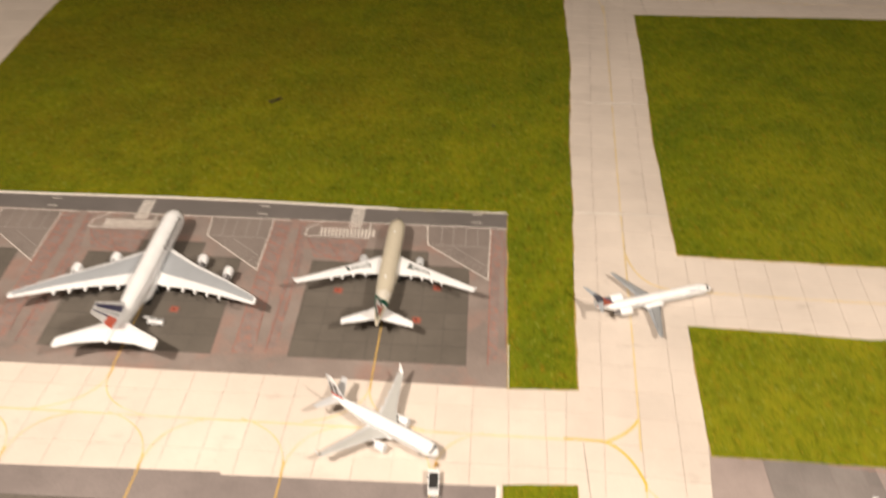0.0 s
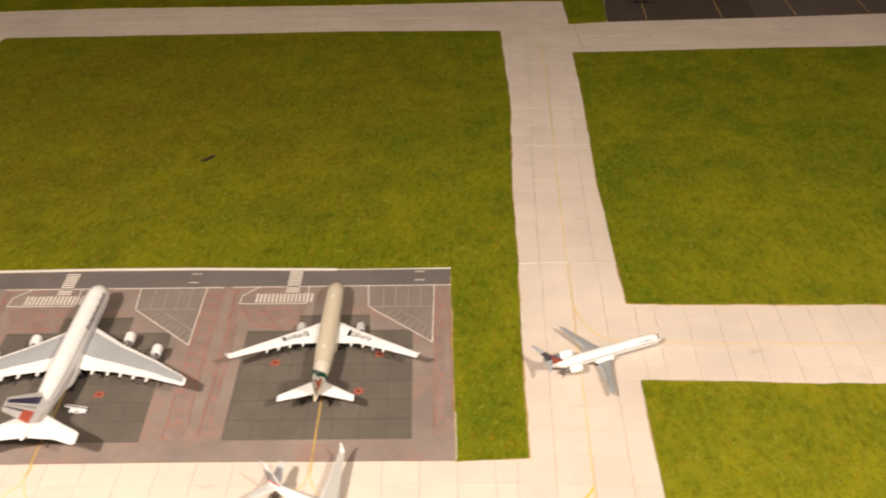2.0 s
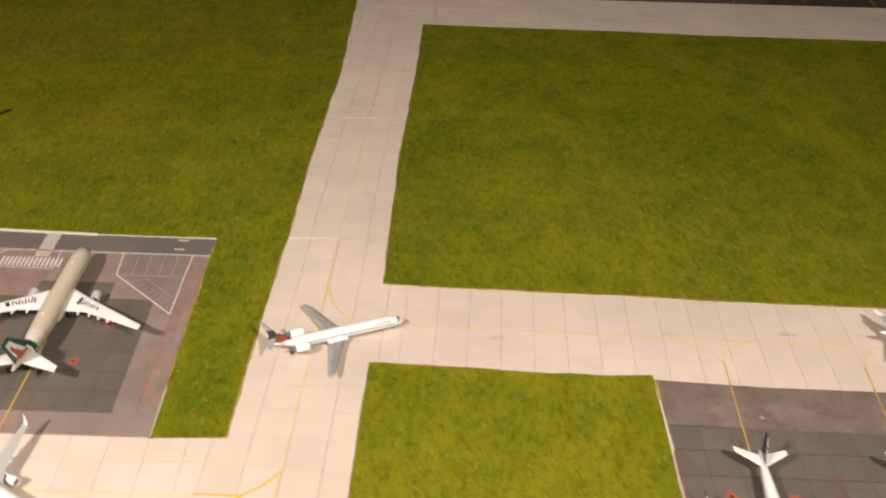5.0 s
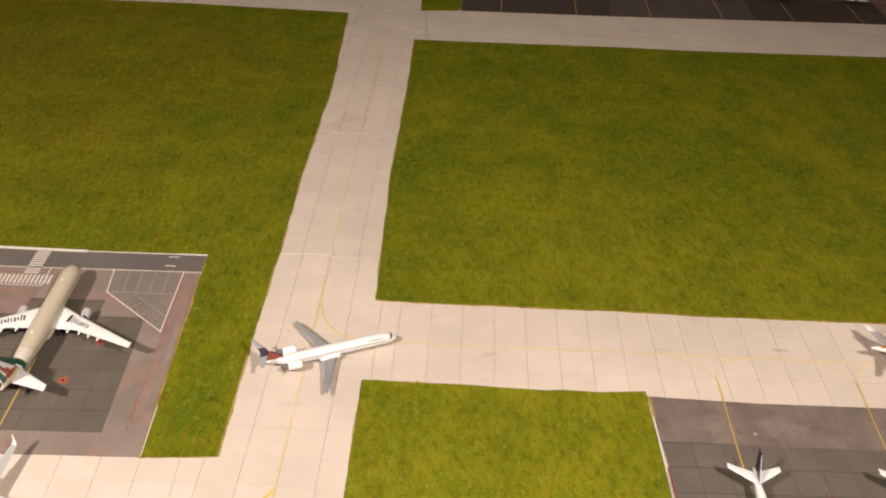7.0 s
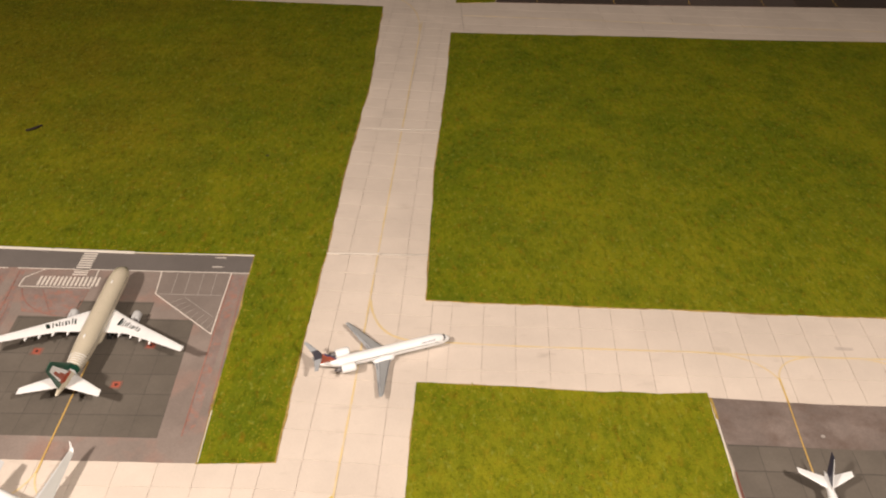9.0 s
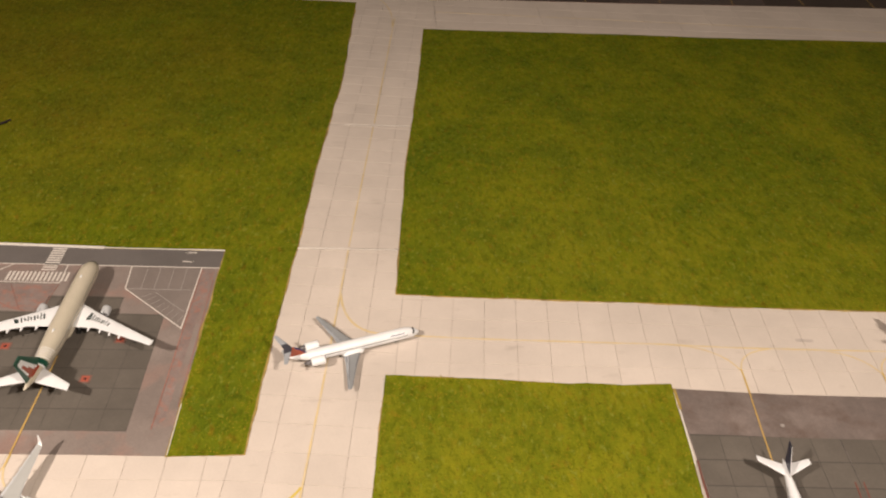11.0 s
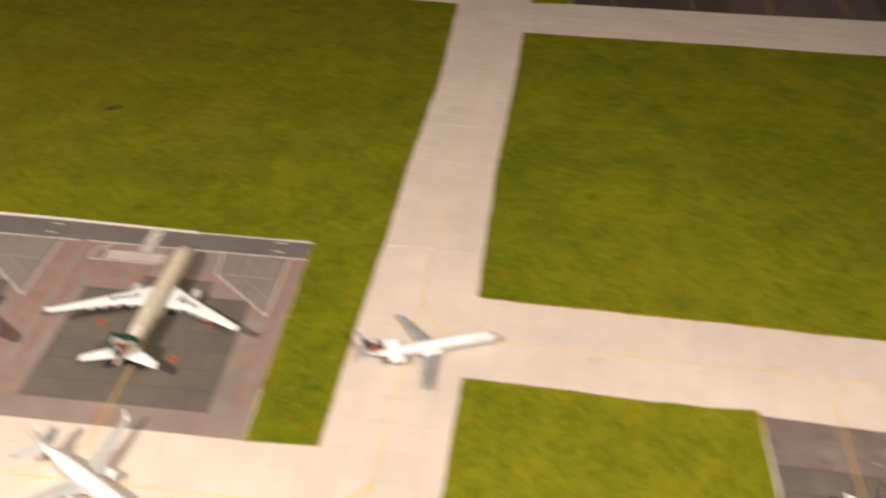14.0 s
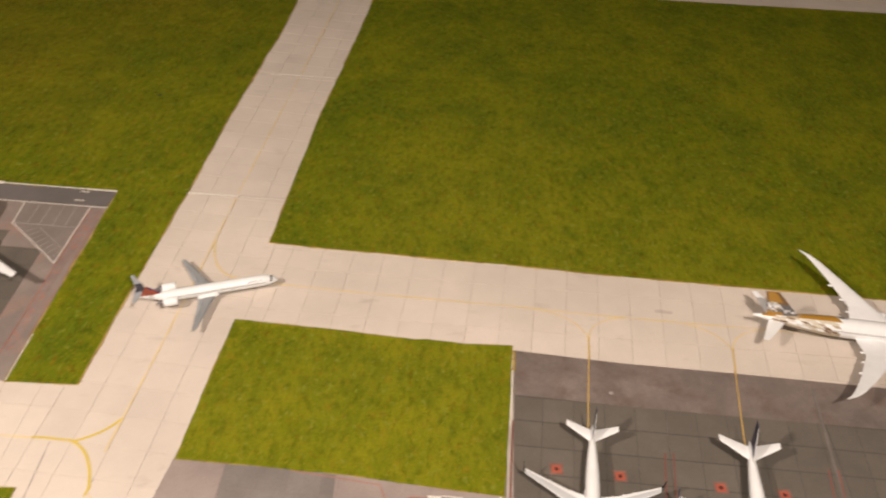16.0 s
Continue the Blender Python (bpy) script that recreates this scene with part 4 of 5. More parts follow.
def foil(bm, stations, mat=None, chord=CHORD):
    """A wing or fin through stations of (leading edge, chord, thickness, up)."""
    swell = [float(np.interp(c, CHORD, SWELL)) for c in chord]
    loops = []
    for le, ch, th, up in stations:
        le, up = Vector(le), Vector(up)
        top = [le + Vector((0, -c * ch, 0)) + up * (w * th / 2) for c, w in zip(chord, swell)]
        low = [le + Vector((0, -c * ch, 0)) - up * (w * th / 2 * 0.7) for c, w in zip(chord, swell)][1:-1][::-1]
        loops.append(top + low)
    n = len(chord)
    m = len(loops[0])
    def pick(i, k):
        return mat(i, k if k < n - 1 else m - 1 - k, k < n - 1) if mat else 0
    rings(bm, loops, True, pick)
    bm.faces.ensure_lookup_table()
    bm.faces[-1].material_index = pick(len(loops) - 2, n // 2)


def wing_point(S, side, f, c, off=0.00012):
    """A place on the upper wing skin at span fraction f and chord fraction c."""
    w = S["wing"]
    xs = [p[0] for p in w]
    x = xs[0] + f * (xs[-1] - xs[0])
    le, ch, z, th = (float(np.interp(x, xs, [p[k] for p in w])) for k in (1, 2, 3, 4))
    return (side * x, le - c * ch, z + float(np.interp(c, CHORD, SWELL)) * th / 2 + off)


def wing_field(S, side, f0, f1, c0, c1, nf=4, lean=0.0):
    bm = bmesh.new()
    g = [[bm.verts.new(wing_point(S, side, f0 + (f1 - f0) * i / nf + lean * (j / 3 - 0.5), c0 + (c1 - c0) * j / 3)) for j in range(4)] for i in range(nf + 1)]
    for i in range(nf):
        for j in range(3):
            bm.faces.new((g[i][j], g[i + 1][j], g[i + 1][j + 1], g[i][j + 1]))
    return bm


def nacelle(r, length):
    """An engine cowling along -y from its lip at y = 0, with a hollow intake."""
    prof = [(0.72, -0.16), (0.80, -0.02), (0.90, 0.0), (0.985, -0.05), (1.0, -0.20), (0.99, -0.40), (0.91, -0.60), (0.84, -0.67), (0.78, -0.665), (0.76, -0.56)]
    bm = bmesh.new()
    rings(bm, [[(r * q * math.cos(2 * math.pi * k / 20), y * length, r * q * math.sin(2 * math.pi * k / 20)) for k in range(20)] for q, y in prof], False)
    cowl = bm
    bm = bmesh.new()
    rings(bm, [[(r * q * math.cos(2 * math.pi * k / 16), y * length, r * q * math.sin(2 * math.pi * k / 16)) for k in range(16)] for q, y in [(0.02, -0.06), (0.16, -0.13), (0.20, -0.16), (0.73, -0.165), (0.73, -0.2)]])
    fan = bm
    bm = bmesh.new()
    rings(bm, [[(r * q * math.cos(2 * math.pi * k / 16), y * length, r * q * math.sin(2 * math.pi * k / 16)) for k in range(16)] for q, y in [(0.76, -0.56), (0.60, -0.60), (0.56, -0.76), (0.46, -0.86), (0.30, -0.88), (0.06, -1.0)]])
    return cowl, fan, bm


def airliner(S, label, group=""):
    top = bpy.data.objects.new("model_airplane", None)
    scene.collection.objects.link(top)
    tagged(top, label, "model airplane", group)
    L, W, H, zc = S["L"], S["W"], S["H"], S["zc"]
    # fuselage
    ss = [0.0, 0.004, 0.012, 0.025, 0.04, 0.06, 0.08, 0.10, 0.12] + [0.12 + 0.52 * k / 10 for k in range(1, 11)] + [0.64 + 0.36 * k / 14 for k in range(1, 15)]
    bm = bmesh.new()
    rings(bm, [[body_point(S, s, 360 * k / 28) for k in range(28)] for s in ss])
    if "belly" in S:
        y0, y1 = S["belly"]
        rings(bm, [[(W * 0.56 * q * math.cos(math.pi * 2 * k / 16), y0 + (y1 - y0) * u, zc - H * 0.33 + H * 0.24 * q * math.sin(math.pi * 2 * k / 16)) for k in range(16)] for u, q in [(0, 0.1), (0.06, 0.55), (0.18, 0.92), (0.5, 1.0), (0.8, 0.92), (0.94, 0.5), (1, 0.1)]])
    part("fuselage", bm, S["body"], top, S.get("body_label", ""), True)
    # windows
    for a in (52, 78, 102, 128):
        part("cockpit_window", body_patch(S, S.get("cockpit", 0.026), S.get("cockpit", 0.026) + S.get("pane", 0.016), a - 11, a + 11, 0.0001, 3, 3), BLACK, top)
    for a0, a1 in ((20, 38), (142, 160)):
        part("cockpit_window", body_patch(S, S.get("cockpit", 0.026) + 0.010, S.get("cockpit", 0.026) + 0.024, a0, a1, 0.0001, 3, 3), BLACK, top)
    for side in (0, 1):
        for deck in S.get("decks", (14,)):
            bm = bmesh.new()
            n = S.get("panes", 46)
            for k in range(n):
                s = 0.11 + 0.70 * k / n
                h, ws = 5.5, 0.35 * 0.70 / n
                a = deck
                quad = [(s, a - h), (s + ws, a - h), (s + ws, a + h), (s, a + h)]
                bm.faces.new([bm.verts.new(body_point(S, q, b if not side else 180 - b, 0.00008)) for q, b in quad])
            part("window_row", bm, SMOKE, top)
    for s, a in S.get("doors", ((0.085, 12), (0.70, 12))):
        for b in (a, 180 - a):
            bm = bmesh.new()
            pts = [(s, b - 16), (s + 0.013, b - 16), (s + 0.013, b + 16), (s, b + 16), (s, b - 16)]
            vs = [(bm.verts.new(body_point(S, q, c, 0.00006)), bm.verts.new(body_point(S, q + 0.0015 * (1 if q == s else -1), c * 0.94 + b * 0.06, 0.00006))) for q, c in pts]
            for u, v in zip(vs, vs[1:]):
                bm.faces.new((u[0], v[0], v[1], u[1]))
            part("door_outline", bm, WING_GREY, top)
    # wings
    w = S["wing"]
    mats = [S["wing_edge"], S["wing_top"]]
    for side in (1, -1):
        bm = bmesh.new()
        st = [((side * x, le, z), ch, th, (0, 0, 1)) for x, le, ch, z, th in w]
        last = len(st) - 2
        foil(bm, st, lambda i, k, up: 1 if up and S["inset"][0] <= k <= S["inset"][1] and i <= last - S.get("plain_tip", 0) else 0)
        wing = part("wing", bm, mats, top, S.get("wing_label", ""), False)
        for f0, f1, c in S.get("hinges", ()):
            part("flap_gap", wing_field(S, side, f0, f1, c, c + 0.045), SMOKE, wing)
        if S.get("root"):
            y, ch, z, wide = S["root"]
            bm = bmesh.new()
            foil(bm, [((side * W * 0.30, y, z), ch, ch * 0.24, (0, 0, 1)), ((side * (W * 0.5 + wide * 0.6), y - wide * 0.4, z), ch * 0.95, ch * 0.20, (0, 0, 1)), ((side * (W * 0.5 + wide), y - wide, z), ch * 0.80, ch * 0.10, (0, 0, 1))])
            part("root_fairing", bm, S["body"], top, "white fairing at the wing root", True)
        if S.get("winglet"):
            bm = bmesh.new()
            x, le, ch, z, th = w[-1]
            rows = [((side * x, le, z), ch, th, (0, 0, 1))]
            for dx, dy, dz, c2, tilt in S["winglet"]:
                rows.append(((side * (x + dx), le + dy, z + dz), c2, th * 0.7, (-side * math.sin(radians(tilt)), 0, math.cos(radians(tilt)))))
            foil(bm, rows)
            part("winglet", bm, S["winglet_mat"], wing, S.get("winglet_label", ""))
        for f, size in S.get("fairings", ()):
            xs = [p[0] for p in w]
            x = xs[0] + f * (xs[-1] - xs[0])
            le, ch, z = (float(np.interp(x, xs, [p[k] for p in w])) for k in (1, 2, 3))
            bm = bmesh.new()
            rings(bm, [[(side * x + size * 0.16 * q * math.cos(math.pi * k / 4), le - ch - size * (u - 0.62), z - size * 0.17 - 0.00005 + size * 0.17 * q * math.sin(math.pi * k / 4)) for k in range(8)] for u, q in [(0, 0.12), (0.15, 0.7), (0.4, 1.0), (0.7, 0.85), (0.9, 0.5), (1, 0.1)]])
            part("flap_fairing", bm, S["wing_edge"], wing, "", True)
        # engines
        for e in S["engines"]:
            x, y, z, r, ln = e
            cowl, fan, cone = nacelle(r, ln)
            for b in (cowl, fan, cone):
                bmesh.ops.translate(b, verts=b.verts[:], vec=(side * x, y, z))
            eng = part("engine", cowl, S.get("cowl", WHITE), top, "", True)
            part("fan", fan, BLACK, eng, "dark intake fan")
            part("exhaust", cone, SMOKE, eng, "", True)
            bm = bmesh.new()
            if S.get("rear_engines"):
                foil(bm, [((side * W * 0.35, y - ln * 0.28, z), ln * 0.45, r * 0.5, (0, 0, 1)), ((side * (x - r * 0.8), y - ln * 0.28, z), ln * 0.42, r * 0.5, (0, 0, 1))])
            else:
                foil(bm, [((side * x, y - ln * 0.25, z + r * 0.6), ln * 0.75, r * 0.34, (1, 0, 0)), ((side * x, y - ln * 0.50, z + r * 1.10), ln * 0.50, r * 0.26, (1, 0, 0))])
            part("pylon", bm, S.get("cowl", WHITE), eng)
        # tailplane
        bm = bmesh.new()
        foil(bm, [((side * x, le, z), ch, th, (0, 0, 1)) for x, le, ch, z, th in S["stab"]], lambda i, k, up: 1 if i == 0 and S.get("stab_root") else 0)
        part("tailplane", bm, [S["stab_mat"], S.get("stab_root", S["stab_mat"])], top)
    # fin
    F = S["fin"]
    rows = []
    n = S.get("fin_rows", 6)
    for i in range(n + 1):
        t = i / n
        (y0, c0, z0), (y1, c1, z1) = F
        rows.append(((0, y0 + (y1 - y0) * t, z0 + (z1 - z0) * t), c0 + (c1 - c0) * t, (c0 + (c1 - c0) * t) * 0.08, (1, 0, 0)))
    fine = [0, 0.03, 0.08, 0.16, 0.24, 0.32, 0.40, 0.48, 0.56, 0.64, 0.72, 0.80, 0.88, 0.94, 1.0]
    bm = bmesh.new()
    foil(bm, rows, lambda i, k, up: S["fin_paint"]((i + 0.5) / n, (fine[k] + fine[k + 1]) / 2), fine)
    part("tail_fin", bm, S["fin_mats"], top, S.get("fin_label", ""))
    # undercarriage
    for x, y, r, pairs in S["gear"]:
        for side in ((1, -1) if x else (1,)):
            zt = zc - H * 0.30
            bm = bmesh.new()
            rings(bm, [[(side * x + r * 0.30 * math.cos(k * math.pi / 4), y + r * 0.30 * math.sin(k * math.pi / 4), z) for k in range(8)] for z in (r * 0.9, zt)])
            leg = part("landing_gear", bm, PALE_GREY, top)
            me = wheel_mesh(r, r * 0.7)
            for row in range(pairs):
                for d in (-1, 1):
                    same("wheel", me, leg, Matrix.Translation((side * x + d * r * 0.62, y + (row - (pairs - 1) / 2) * r * 2.2, r)))
    # liveries
    for s0, s1, a0, a1, mat, skew in S.get("fields", ()):
        part("painted_band", body_patch(S, s0, s1, a0, a1, 0.00014, 8, max(8, int(abs(a1 - a0) / 5)), skew), mat, top)
    # small white domes along the top of the fuselage
    for s, size in S.get("domes", ()):
        bm = bmesh.new()
        bmesh.ops.create_icosphere(bm, subdivisions=2, radius=1.0, matrix=Matrix.Translation(body_point(S, s, 90)) @ Matrix.Diagonal((size * 0.5, size * 1.3, size * 0.35, 1)))
        part("white_dome", bm, WHITE, top, "small white dome on the fuselage top", True)
    for s0, s1, a0, a1, mat, count in S.get("titles", ()):
        for k in range(count):
            a = s0 + (s1 - s0) * k / count
            part("title_bar", body_patch(S, a, a + (s1 - s0) / count * 0.62, a0, a1 - (4 if k % 2 else 0), 0.00012, 2, 3), mat, top)
    for side, f0, f1, c0, c1, mat, count in S.get("wing_titles", ()):
        for k in range(count):
            a = f0 + (f1 - f0) * k / count
            wide = 1.05 if k == 0 else 0.42 if k % 3 else 0.60
            tall = 0.13 if k == 0 else 0.08 if k in (2, 4, 8) else 0.0
            part("title_bar", wing_field(S, side, a, a + (f1 - f0) / count * wide, c0 - tall, c1 - (0.05 if k % 4 == 3 else 0.0), 2, -0.035 if k == 0 else -0.02), mat, top)
    return top


def at(ob, x, y, heading, z=0.0, size=1.0):
    """Stands a model at a place; heading is the compass-like turn of its nose, 0 along +y, anticlockwise."""
    ob.matrix_basis = pose(x, y, z, 0, 0, heading) @ Matrix.Scale(size, 4)
    return ob


def wide_double_decker():
    L = 0.1890
    fin_red = lambda t, c: 1 if 0.14 < c < 0.42 or 0.64 < c < 0.70 and t > 0.42 else 3 if 0.48 < c < 0.60 else 2 if c > 0.64 and t < 0.42 else 0
    S = dict(L=L, W=0.0182, H=0.0214, zc=0.0172, nose=0.11, tail=0.58, body=WHITE, belly=(0.030, -0.035), cockpit=0.022, decks=(2, 30), panes=60,
             wing=[(0.006, 0.0450, 0.0515, 0.0120, 0.0052), (0.016, 0.0365, 0.0475, 0.0126, 0.0044), (0.038, 0.0165, 0.0330, 0.0150, 0.0026), (0.070, -0.0075, 0.0210, 0.0182, 0.0015), (0.0985, -0.0310, 0.0098, 0.0205, 0.0009), (0.1005, -0.0340, 0.0065, 0.0208, 0.0006)],
             wing_edge=WHITE, wing_top=WING_GREY, inset=(2, 4), plain_tip=1, wing_label="pale grey wing with white edges", fairings=[(f, 0.0085) for f in (0.16, 0.30, 0.42, 0.54, 0.66)],
             engines=[(0.0385, 0.0355, 0.0088, 0.0044, 0.0155), (0.0655, 0.0165, 0.0108, 0.0042, 0.0155)],
             stab=[(0.002, -0.0645, 0.0265, 0.0225, 0.0026), (0.022, -0.0790, 0.0158, 0.0240, 0.0014), (0.0362, -0.0885, 0.0128, 0.0250, 0.0009), (0.0388, -0.0912, 0.0095, 0.0252, 0.0006)], stab_mat=WHITE,
             fin=((-0.0470, 0.0330, 0.0250), (-0.0890, 0.0130, 0.0600)), fin_mats=[WHITE, NAVY, SCARLET, PALE_GREY], fin_paint=fin_red, fin_label="white tail fin with navy and red stripes",
             gear=[(0, 0.068, 0.0016, 1), (0.0075, -0.004, 0.0019, 2), (0.0045, -0.016, 0.0019, 3)], titles=[(0.100, 0.360, 20, 42, SMOKE, 11)], fin_rows=10)
    return airliner(S, "white four-engined double-deck model airliner parked on its stand")


def cream_twinjet():
    L = 0.1572
    def fin(t, c):
        if c < 0.30 or t > 0.84 or c > 0.80:
            return 1
        return 2 if t < 0.66 and 0.40 + 0.30 * t < c < 0.78 - 0.1 * t else 0
    S = dict(L=L, W=0.0156, H=0.0152, zc=0.0142, nose=0.15, tail=0.62, body=CREAM, body_label="cream pearl fuselage", belly=(0.028, -0.020), cockpit=0.03,
             wing=[(0.004, 0.0272, 0.0300, 0.0105, 0.0040), (0.0075, 0.0252, 0.0275, 0.0107, 0.0036), (0.0255, 0.0109, 0.0165, 0.0130, 0.0021), (0.0500, -0.0066, 0.0110, 0.0160, 0.0012), (0.0735, -0.0230, 0.0065, 0.0185, 0.0008), (0.0752, -0.0247, 0.0045, 0.0198, 0.0006)],
             wing_edge=WHITE, wing_top=WHITE, inset=(1, 4), fairings=[(f, 0.0068) for f in (0.22, 0.36, 0.48, 0.60)],
             winglet=[(0.0012, -0.0022, 0.0022, 0.0026, 60)], winglet_mat=WHITE, engines=[(0.0250, 0.0250, 0.0075, 0.0037, 0.0135)], cowl=PALE_GREY,
             stab=[(0.0015, -0.0522, 0.0160, 0.0168, 0.0020), (0.0285, -0.0708, 0.0065, 0.0182, 0.0008)], stab_mat=WHITE,
             fin=((-0.0445, 0.0285, 0.0185), (-0.0722, 0.0095, 0.0460)), fin_mats=[WHITE, GREEN, BRICK_RED], fin_paint=fin, fin_rows=20, fin_label="tail fin in green, white and red",
             gear=[(0, 0.058, 0.0014, 1), (0.0085, 0.004, 0.0016, 2)], domes=[(0.20, 0.0016), (0.62, 0.0017)], fields=[(0.735 + 0.0145 * n, 0.7395 + 0.0145 * n, 15, 165, WHITE, 0.0) for n in range(5)] + [(0.806, 0.838, -10, 190, GREEN, 0.0), (0.838, 0.848, -10, 190, WHITE, 0.0), (0.850, 0.925, 55, 125, BRICK_RED, 0.0)],
             wing_titles=[(1, 0.175, 0.455, 0.36, 0.64, TITLE_GREEN, 10), (-1, 0.45, 0.165, 0.36, 0.64, TITLE_GREEN, 10)])
    return airliner(S, "cream model twinjet with white wings and green tail")


def rear_engined_jet():
    S = dict(L=0.1088, W=0.0098, H=0.0098, zc=0.0076, nose=0.15, tail=0.76, body=WHITE, belly=(0.008, -0.016), panes=40, cockpit=0.042,
             wing=[(0.0025, 0.0052, 0.0160, 0.0046, 0.0026), (0.0048, 0.0036, 0.0150, 0.0047, 0.0022), (0.0140, -0.0022, 0.0106, 0.0051, 0.0014), (0.0425, -0.0162, 0.0038, 0.0065, 0.0007), (0.0440, -0.0175, 0.0022, 0.0066, 0.0005)],
             wing_edge=WING_GREY, wing_top=WING_MID, inset=(1, 4), wing_label="grey wing with dark flap lines", hinges=[(0.10, 0.45, 0.68), (0.47, 0.78, 0.70), (0.08, 0.97, 0.035), (0.10, 0.30, 0.86), (0.60, 0.95, 0.90)],
             rear_engines=True, root=(0.0062, 0.0185, 0.0050, 0.0026), engines=[(0.0088, -0.0275, 0.0089, 0.0037, 0.0168)],
             stab=[(0.0, -0.0508, 0.0066, 0.0205, 0.0010), (0.0050, -0.0528, 0.0056, 0.0206, 0.0009), (0.0165, -0.0584, 0.0028, 0.0208, 0.0006)], stab_mat=WING_GREY, stab_root=STAB_DARK,
             fin=((-0.0370, 0.0195, 0.0102), (-0.0485, 0.0110, 0.0203)), fin_mats=[BRICK_RED, NAVY, PALE_GREY], fin_paint=lambda t, c: 1 if c < 0.06 + 0.10 * t else 2 if c > 0.90 - 0.2 * t else 0, fin_label="tail fin in brick red, navy and grey",
             gear=[(0, 0.034, 0.0007, 1), (0.0036, -0.010, 0.0011, 1)], titles=[(0.130, 0.245, 37, 50, NAVY, 6)], fields=[(0.10, 0.78, 16, 19, SMOKE, 0.0)])
    return airliner(S, "white rear-engined model jet with grey wings crossing a taxiway")


def sharklet_jet():
    def fin(t, c):
        if c < 0.12 or t > 0.72:
            return 0 if c < 0.6 else 3
        if t < 0.20:
            return 2
        return 1 if (c + 0.4 * t) % 0.42 < 0.28 else 3
    S = dict(L=0.0878, W=0.0110, H=0.0108, zc=0.0102, nose=0.12, tail=0.60, body=WHITE, belly=(0.014, -0.014), cockpit=0.028, pane=0.018,
             wing=[(0.003, 0.0095, 0.0190, 0.0085, 0.0026), (0.0052, 0.0080, 0.0175, 0.0086, 0.0023), (0.0165, -0.0010, 0.0105, 0.0096, 0.0014), (0.0430, -0.0145, 0.0045, 0.0118, 0.0007), (0.0448, -0.0155, 0.0038, 0.0122, 0.0006)],
             wing_edge=PALE_GREY, wing_top=WING_WARM, inset=(1, 5), wing_label="grey wing", winglet=[(0.0012, -0.0010, 0.0012, 0.0032, 40), (0.0020, -0.0030, 0.0062, 0.0016, 78)], winglet_mat=WHITE, winglet_label="white upturned wing tip",
             fairings=[(f, 0.0045) for f in (0.25, 0.42, 0.58)], engines=[(0.0135, 0.0108, 0.0062, 0.0031, 0.0105)],
             stab=[(0.0010, -0.0345, 0.0092, 0.0135, 0.0012), (0.0165, -0.0430, 0.0044, 0.0155, 0.0007)], stab_mat=PALE_GREY,
             fin=((-0.0315, 0.0120, 0.0135), (-0.0425, 0.0055, 0.0315)), fin_mats=[WHITE, SMOKE, RED, PALE_GREY], fin_paint=fin, fin_label="dark grey and white tail fin, red at the root",
             gear=[(0, 0.030, 0.0008, 1), (0.0060, -0.005, 0.0013, 1)])
    return airliner(S, "white model jet with upturned wing tips at a tow tractor")


def parked_jet(fin_mat, tip, aft, label):
    """aft: how much longer the rear fuselage is."""
    S = dict(L=0.1120 + 2 * aft, W=0.0101, H=0.0104, zc=0.0108, nose=0.12, tail=0.58, body=WHITE, belly=(0.014, -0.014), cockpit=0.028,
             wing=[(0.003, 0.0162, 0.0200, 0.0085, 0.0026), (0.0052, 0.0147, 0.0180, 0.0086, 0.0023), (0.0165, 0.0052, 0.0105, 0.0098, 0.0014), (0.0445, -0.0103, 0.0045, 0.0128, 0.0007), (0.0468, -0.0118, 0.0036, 0.0132, 0.0006)],
             wing_edge=WHITE, wing_top=PALE_GREY, inset=(1, 4), winglet=[(0.0012, -0.0013, 0.0016, 0.0031, 50), (0.0019, -0.0033, 0.0066, 0.0016, 80)], winglet_mat=tip, winglet_label="dark upturned wing tip",
             fairings=[(f, 0.0045) for f in (0.25, 0.42, 0.58)], engines=[(0.0155, 0.0150, 0.0062, 0.0032, 0.0110)],
             stab=[(0.0010, -0.0412 - aft, 0.0110, 0.0135, 0.0013), (0.0190, -0.0528 - aft, 0.0048, 0.0150, 0.0006)], stab_mat=WHITE,
             fin=((-0.0362 - aft, 0.0160, 0.0140), (-0.0515 - aft, 0.0068, 0.0325)), fin_mats=[WHITE, fin_mat], fin_paint=lambda t, c: 1 if t > 0.22 and c > 0.06 else 0,
             gear=[(0, 0.034, 0.0010, 1), (0.0070, -0.005, 0.0013, 1)])
    return airliner(S, label)


